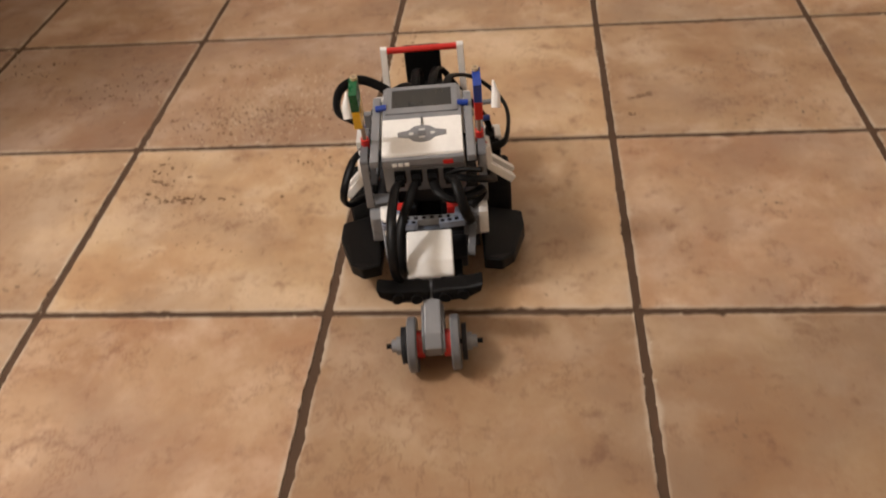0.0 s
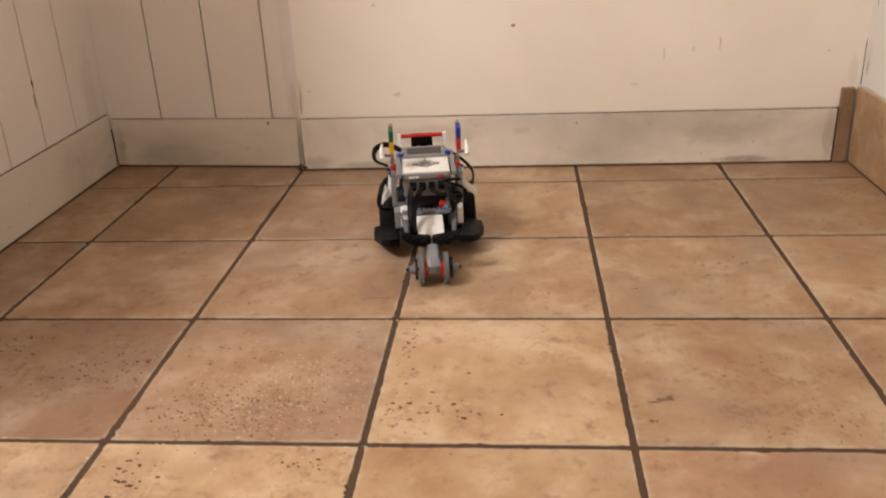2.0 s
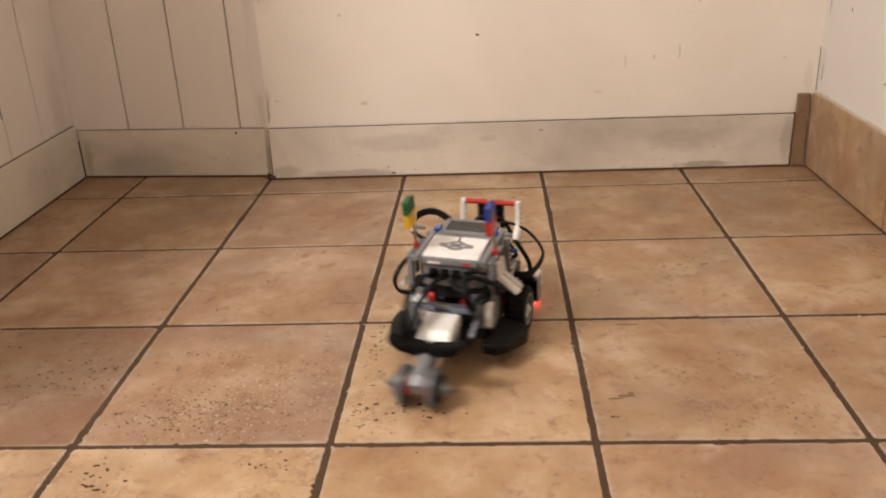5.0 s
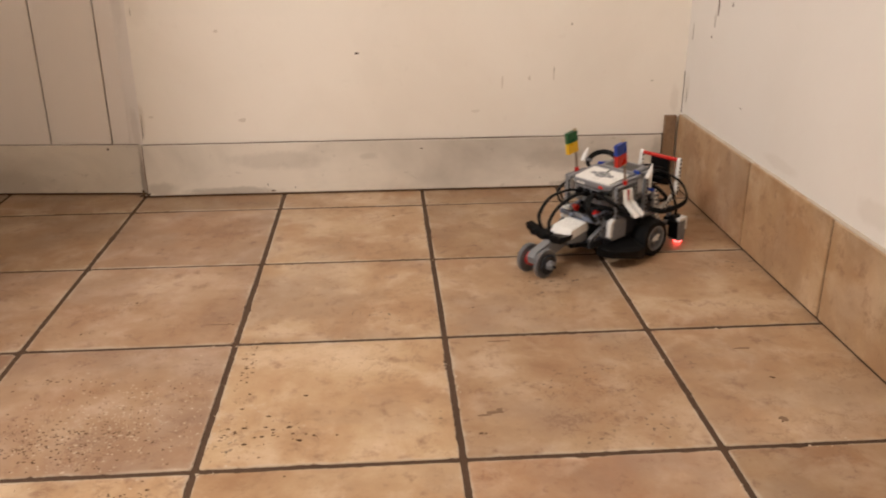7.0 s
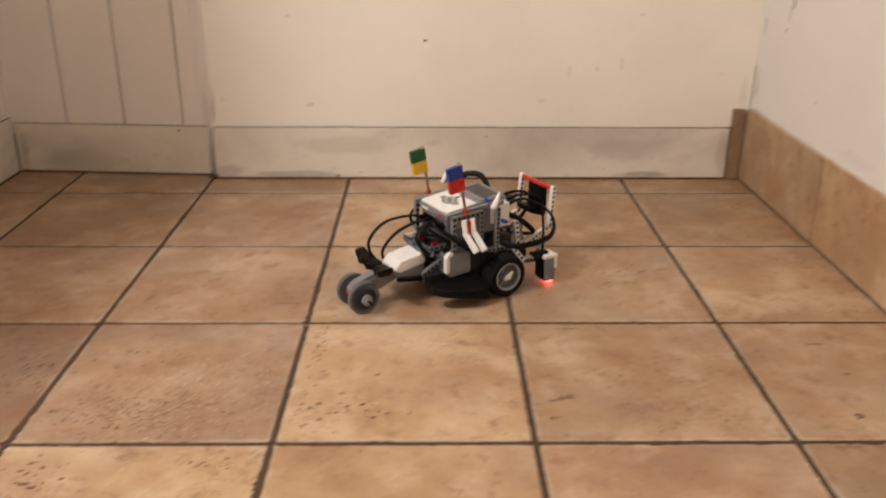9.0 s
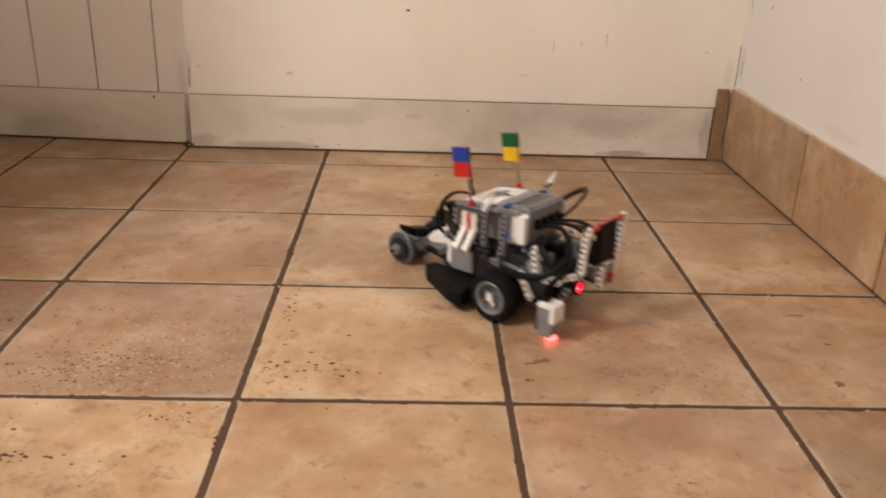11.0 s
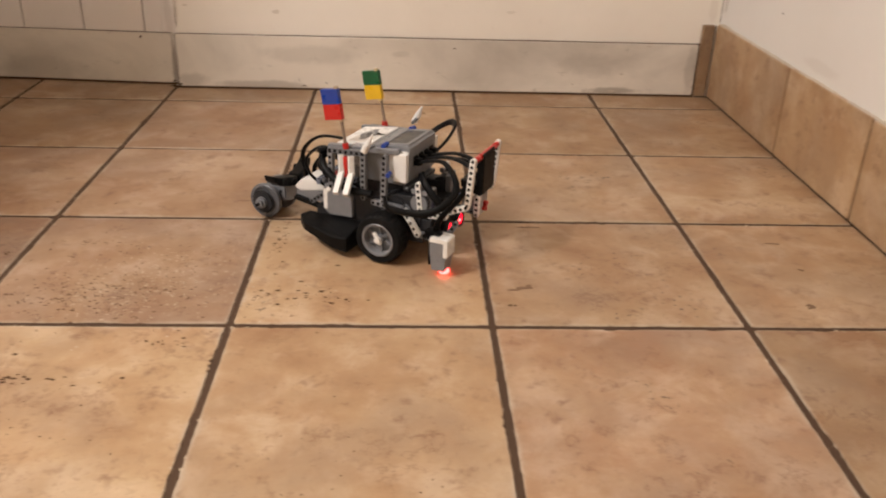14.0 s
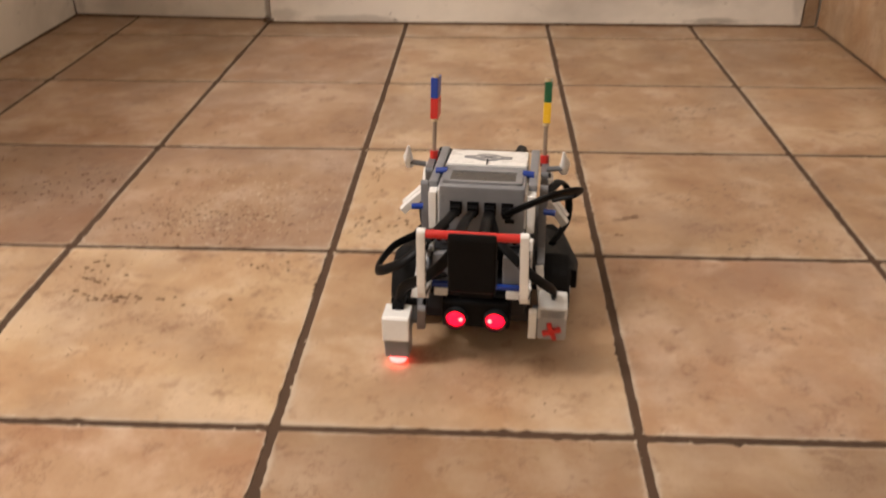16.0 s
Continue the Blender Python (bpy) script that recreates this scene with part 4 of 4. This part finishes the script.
box(bm, (-0.0835, 0.0600, 0.0350), (-0.0575, 0.0900, 0.0690), 0.0022)
touch = part("touch_sensor", bm, TOUCH_GREY, robot, "light grey touch sensor with a red cross button")
bm = bmesh.new()
box(bm, (-0.0838, 0.0596, 0.0560), (-0.0572, 0.0900, 0.0693), 0.0020)
part("touch_cover", bm, PALE, touch, "pale sensor cover")
beam("sensor_post", (-0.0530, 0.0860, 0.0370), (-0.0530, 0.0860, 0.0610), WHITE, robot, (-1, 0, 0))
beam("sensor_post", (0.0500, 0.0800, 0.0350), (0.0470, 0.0960, 0.0640), LIGHT_GREY, robot, (1, 0, 0))
bm = bmesh.new()
for turn in (0, 90):
    box(bm, (-0.0085, 0.0, -0.0022), (0.0085, 0.0045, 0.0022), 0.0008, pose(-0.0705, 0.0895, 0.0455, 0, turn + 20, 0))
part("touch_button", bm, RED, touch)

# cables
cable("cable", [(-0.0240, -0.094, 0.119), (-0.028, -0.116, 0.125), (-0.031, -0.160, 0.120), (-0.031, -0.188, 0.092), (-0.027, -0.178, 0.056)], robot)
cable("cable", [(-0.0080, -0.094, 0.119), (-0.014, -0.116, 0.117), (-0.025, -0.144, 0.100), (-0.027, -0.166, 0.074), (-0.023, -0.160, 0.052)], robot)
cable("cable", [(0.0080, -0.094, 0.118), (0.013, -0.112, 0.116), (0.028, -0.119, 0.112), (0.046, -0.110, 0.110), (0.056, -0.094, 0.104), (0.052, -0.090, 0.092), (0.042, -0.094, 0.084)], robot)
cable("cable", [(0.0240, -0.094, 0.122), (0.030, -0.118, 0.130), (0.037, -0.138, 0.112), (0.042, -0.128, 0.090), (0.036, -0.104, 0.074)], robot)
cable("cable", [(0.0240, -0.094, 0.124), (0.038, -0.108, 0.128), (0.060, -0.096, 0.116), (0.068, -0.060, 0.094), (0.060, -0.022, 0.088)], robot)
cable("cable", [(-0.058, -0.030, 0.122), (-0.072, -0.062, 0.124), (-0.082, -0.084, 0.104), (-0.083, -0.070, 0.078), (-0.068, -0.040, 0.064)], robot)
cable("cable", [(-0.0240, 0.033, 0.132), (-0.042, 0.042, 0.146), (-0.066, 0.042, 0.158), (-0.086, 0.026, 0.156), (-0.088, 0.004, 0.142), (-0.066, -0.004, 0.132)], robot)
cable("cable", [(0.0240, 0.033, 0.132), (0.030, 0.070, 0.138), (0.060, 0.100, 0.116), (0.090, 0.078, 0.092), (0.086, 0.020, 0.084), (0.066, 0.000, 0.088)], robot)
cable("cable", [(0.0080, 0.033, 0.132), (0.012, 0.074, 0.140), (0.020, 0.108, 0.128), (0.040, 0.100, 0.102), (0.066, 0.082, 0.076), (0.071, 0.078, 0.056)], robot)
cable("cable", [(-0.0080, 0.033, 0.132), (-0.008, 0.072, 0.140), (-0.006, 0.104, 0.130), (-0.004, 0.096, 0.104), (0.0, 0.062, 0.078)], robot)
cable("cable", [(-0.0080, 0.033, 0.130), (-0.020, 0.078, 0.128), (-0.050, 0.092, 0.104), (-0.070, 0.078, 0.080), (-0.070, 0.068, 0.066)], robot)
cable("cable", [(0.0240, -0.094, 0.124), (0.038, -0.100, 0.132), (0.056, -0.106, 0.134)], robot, 0.0044)
cable("cable", [(0.030, 0.060, 0.080), (0.050, 0.074, 0.086), (0.046, 0.050, 0.110), (0.030, 0.036, 0.118)], robot)


# ---- worn pits in the glaze ----
rng = random.Random(11)
bm = bmesh.new()
for cx, cy, sx, sy, count, big in ((0.385, -0.862, 0.060, 0.035, 34, 0.0044), (0.425, -0.865, 0.012, 0.06, 8, 0.0044), (0.340, -0.70, 0.009, 0.10, 34, 0.0038),
                                   (0.085, -1.043, 0.075, 0.008, 36, 0.0046), (0.058, -1.000, 0.030, 0.045, 26, 0.0042), (0.25, -0.967, 0.045, 0.007, 14, 0.0032),
                                   (0.19, -0.80, 0.13, 0.11, 190, 0.0022), (0.105, -0.865, 0.085, 0.055, 200, 0.0027), (0.16, -0.842, 0.09, 0.007, 22, 0.0032),
                                   (0.085, -0.71, 0.05, 0.010, 16, 0.0034), (-0.02, -0.746, 0.030, 0.005, 10, 0.0036), (-0.255, -0.700, 0.060, 0.035, 30, 0.0034),
                                   (0.651, -0.877, 0.004, 0.004, 2, 0.004), (0.553, -0.066, 0.003, 0.003, 2, 0.004), (0.128, -0.463, 0.006, 0.003, 3, 0.003),
                                   (0.282, -0.550, 0.016, 0.004, 7, 0.0032), (0.06, -0.566, 0.05, 0.005, 9, 0.003), (0.670, -0.522, 0.012, 0.003, 4, 0.0034), (1.059, -0.774, 0.004, 0.004, 2, 0.0042),
                                   (1.024, -0.881, 0.006, 0.008, 4, 0.0042), (-0.08, -0.78, 0.09, 0.06, 70, 0.0028), (0.45, -1.16, 0.10, 0.08, 26, 0.0016), (0.10, -1.12, 0.12, 0.08, 50, 0.0018)):
    for k in range(count):
        x, y = rng.gauss(cx, sx * 0.55), rng.gauss(cy, sy * 0.55)
        if min(x % PITCH, PITCH - x % PITCH, y % PITCH, PITCH - y % PITCH) < 0.012:
            continue
        r = big * rng.uniform(0.25, 0.75)
        blot(bm, (x, y, 0.00005), (1, 0, 0), (0, 1, 0), (r * rng.uniform(0.6, 1.6), r * 0.7), rng, 6, 0.00025)
bmesh.ops.recalc_face_normals(bm, faces=bm.faces)
tagged(part("glaze_pits", bm, PIT), "dark worn pits in the glaze of the floor tiles", "pits", kind="stuff")

# pale chips along the joints and in the most worn tile
rng = random.Random(29)
bm = bmesh.new()
for k in range(900):
    off = (JOINT / 2 + abs(rng.gauss(0.0012, 0.0014))) * rng.choice((-1, 1))
    line, run = rng.randrange(-1, 4), rng.random()
    if k % 2:
        x, y = line * PITCH + off, -1.45 + 1.40 * run
    else:
        x, y = -0.35 + 1.45 * run, -(line + 1) * PITCH + off
    if noise.noise((x * 6, y * 6, 0.5)) < -0.05:
        continue
    rr = rng.uniform(0.0006, 0.0019)
    blot(bm, (x, y, 0.00002), (1, 0, 0), (0, 1, 0), (rr * rng.uniform(0.7, 1.7), rr), rng, 6, 0.0002)
for k in range(420):
    x, y = rng.gauss(0.19, 0.07), rng.gauss(-0.83, 0.055)
    if min(x % PITCH, PITCH - x % PITCH, y % PITCH, PITCH - y % PITCH) < 0.008:
        continue
    rr = rng.uniform(0.0006, 0.0016)
    blot(bm, (x, y, 0.00004), (1, 0, 0), (0, 1, 0), (rr * 1.4, rr), rng, 6, 0.0002)
bmesh.ops.recalc_face_normals(bm, faces=bm.faces)
tagged(part("glaze_chips", bm, CHIP), "pale chips along the worn tile edges", "chips", kind="stuff")


# ---- floor tiles, each a piece of its own on a few shared meshes ----
def tile_mesh(seed, material):
    rng = random.Random(seed)
    half, n = PITCH / 2 - JOINT / 2, 60
    outline = []
    for side in range(4):
        for k in range(n):
            u = -half + 2 * half * k / n
            chipped = 0.0004 + 0.0022 * max(noise.noise((u * 14, side * 3.7, seed * 1.9)), 0)
            wob = -abs(rng.gauss(0, chipped)) - (0.0007 if k == 0 else 0)
            p = Vector((u - (wob if k == 0 else 0), -(half + wob), 0))
            outline.append(Matrix.Rotation(side * math.pi / 2, 3, "Z") @ p)
    bm = bmesh.new()
    rings = [[bm.verts.new((p.x * s, p.y * s, z)) for p in outline] for s, z in ((1.0, -0.006), (1.0, -0.0009), (0.9965, -0.0002), (0.986, 0.0))]
    for a, b in zip(rings, rings[1:]):
        for k in range(len(outline)):
            j = (k + 1) % len(outline)
            bm.faces.new((a[k], a[j], b[j], b[k]))
    bm.faces.new(rings[-1])
    bmesh.ops.recalc_face_normals(bm, faces=bm.faces)
    me = bpy.data.meshes.new("tile")
    bm.to_mesh(me)
    bm.free()
    me.materials.append(material)
    return me


tile_shapes = {tone: [tile_mesh(k + 7 * n, TILES[tone]) for k in range(3)] for n, tone in enumerate(TILES)}
# shades of the tiles beside the corner, row by row from the back wall; the left dusky and back brown ones also carry
# the dimmer light there
SHADES = {0: "brown brown brown ochre brown brown", -1: "brown brown ashen ochre brown brown", -2: "dusky ashen ashen ochre ochre ochre",
          -3: "dusky dusky ashen pale ochre ochre", -4: "ochre pale pale pale rosy brown", -5: "rosy ochre rosy brown brown brown"}
rng = random.Random(3)
for i in range(-8, 9):
    for j in range(-14, 1):
        if (i + 0.5) * PITCH > 1.40 and j > -5:
            continue
        tone = SHADES[j].split()[min(i, 3) + 2] if j in SHADES and i >= -2 else rng.choice(("ochre", "pale", "rosy", "brown"))
        ob = new("tile", tile_shapes[tone][rng.randrange(3)])
        ob.parent = floor
        ob.location = ((i + 0.5) * PITCH, (j + 0.5) * PITCH, rng.gauss(0, 0.0002))
        ob.rotation_euler = (0, 0, rng.randrange(4) * math.pi / 2)


# ---- what moves ----
ROBOT = [
    (0, 0.4069, -1.0843, 5.1),
    (0.5, 0.3904, -0.8941, 5.4),
    (1, 0.3707, -0.6754, 6.1),
    (1.5, 0.3519, -0.4865, 6.7),
    (2, 0.3252, -0.2755, 8.0),
    (2.5, 0.2978, -0.0902, 8.1),
    (2.7, 0.2935, -0.0740, 12.4),
    (3, 0.3211, -0.1793, 14.5),
    (3.5, 0.3676, -0.3283, 17.6),
    (4, 0.4315, -0.5175, 19.9),
    (4.2, 0.4573, -0.5893, 21.2),
    (4.45, 0.475, -0.632, 21.6),
    (4.75, 0.475, -0.632, 19.0),
    (5.3, 0.470, -0.628, -54.0),
    (5.55, 0.480, -0.620, -54.5),
    (6.3, 0.7422, -0.4347, -54.6),
    (6.5, 0.8078, -0.3859, -54.2),
    (7, 0.9771, -0.2610, -53.5),
    (7.3, 1.0560, -0.2050, -51.5),
    (7.5, 1.0585, -0.1852, -60.7),
    (8, 0.9126, -0.2665, -60.1),
    (8.5, 0.7558, -0.3553, -60.7),
    (9, 0.5759, -0.4554, -59.6),
    (9.2, 0.5111, -0.5024, -57.4),
    (9.4, 0.478, -0.525, -57.4),
    (9.7, 0.478, -0.525, -60.0),
    (10.25, 0.490, -0.500, -131.5),
    (10.45, 0.500, -0.508, -132.0),
    (11.3, 0.7920, -0.7602, -131.9),
    (11.5, 0.8604, -0.8049, -130.6),
    (12, 1.0143, -0.9544, -129.0),
    (12.3, 1.0640, -1.0120, -122.5),
    (12.5, 1.0281, -0.9764, -119.9),
    (13, 0.8600, -0.8737, -119.8),
    (13.5, 0.7015, -0.7885, -118.7),
    (14, 0.5161, -0.6894, -116.2),
    (14.5, 0.4735, -0.6680, -118.2),
    (14.7, 0.5020, -0.7000, -137.0),
    (14.85, 0.5080, -0.7190, -162.0),
    (15, 0.5113, -0.7330, -182.3),
    (15.5, 0.5046, -0.8347, -185.3),
    (16, 0.4850, -1.0561, -184.3),
]


def motions():
    walk(robot, [(t, pose(x, y, 0, 0, 0, a)) for t, x, y, a in ROBOT])

    def spot(t):
        for p, q in zip(ROBOT, ROBOT[1:]):
            if t <= q[0]:
                u = (t - p[0]) / (q[0] - p[0])
                return [a + (b - a) * u for a, b in zip(p[1:], q[1:])]
        return list(ROBOT[-1][1:])

    def roll(thing, place, radius):
        rows, angle, last = [], 0.0, None
        for k in range(241):
            t = 16.0 * k / 240
            x, y, a = spot(t)
            c, s = math.cos(radians(a)), math.sin(radians(a))
            px, py = x + place[0] * c - place[1] * s, y + place[0] * s + place[1] * c
            if last is not None:
                angle += ((px - last[0]) * -s + (py - last[1]) * c) / radius
            last = (px, py)
            rows.append((t, pose(*place, -math.degrees(angle))))
        walk(thing, rows)

    roll(wheel_right, (0.0725, 0, 0.0354), 0.0354)
    roll(wheel_left, (-0.0725, 0, 0.0354), 0.0354)
    roll(tail_axle, TAIL, 0.0261)


motions()
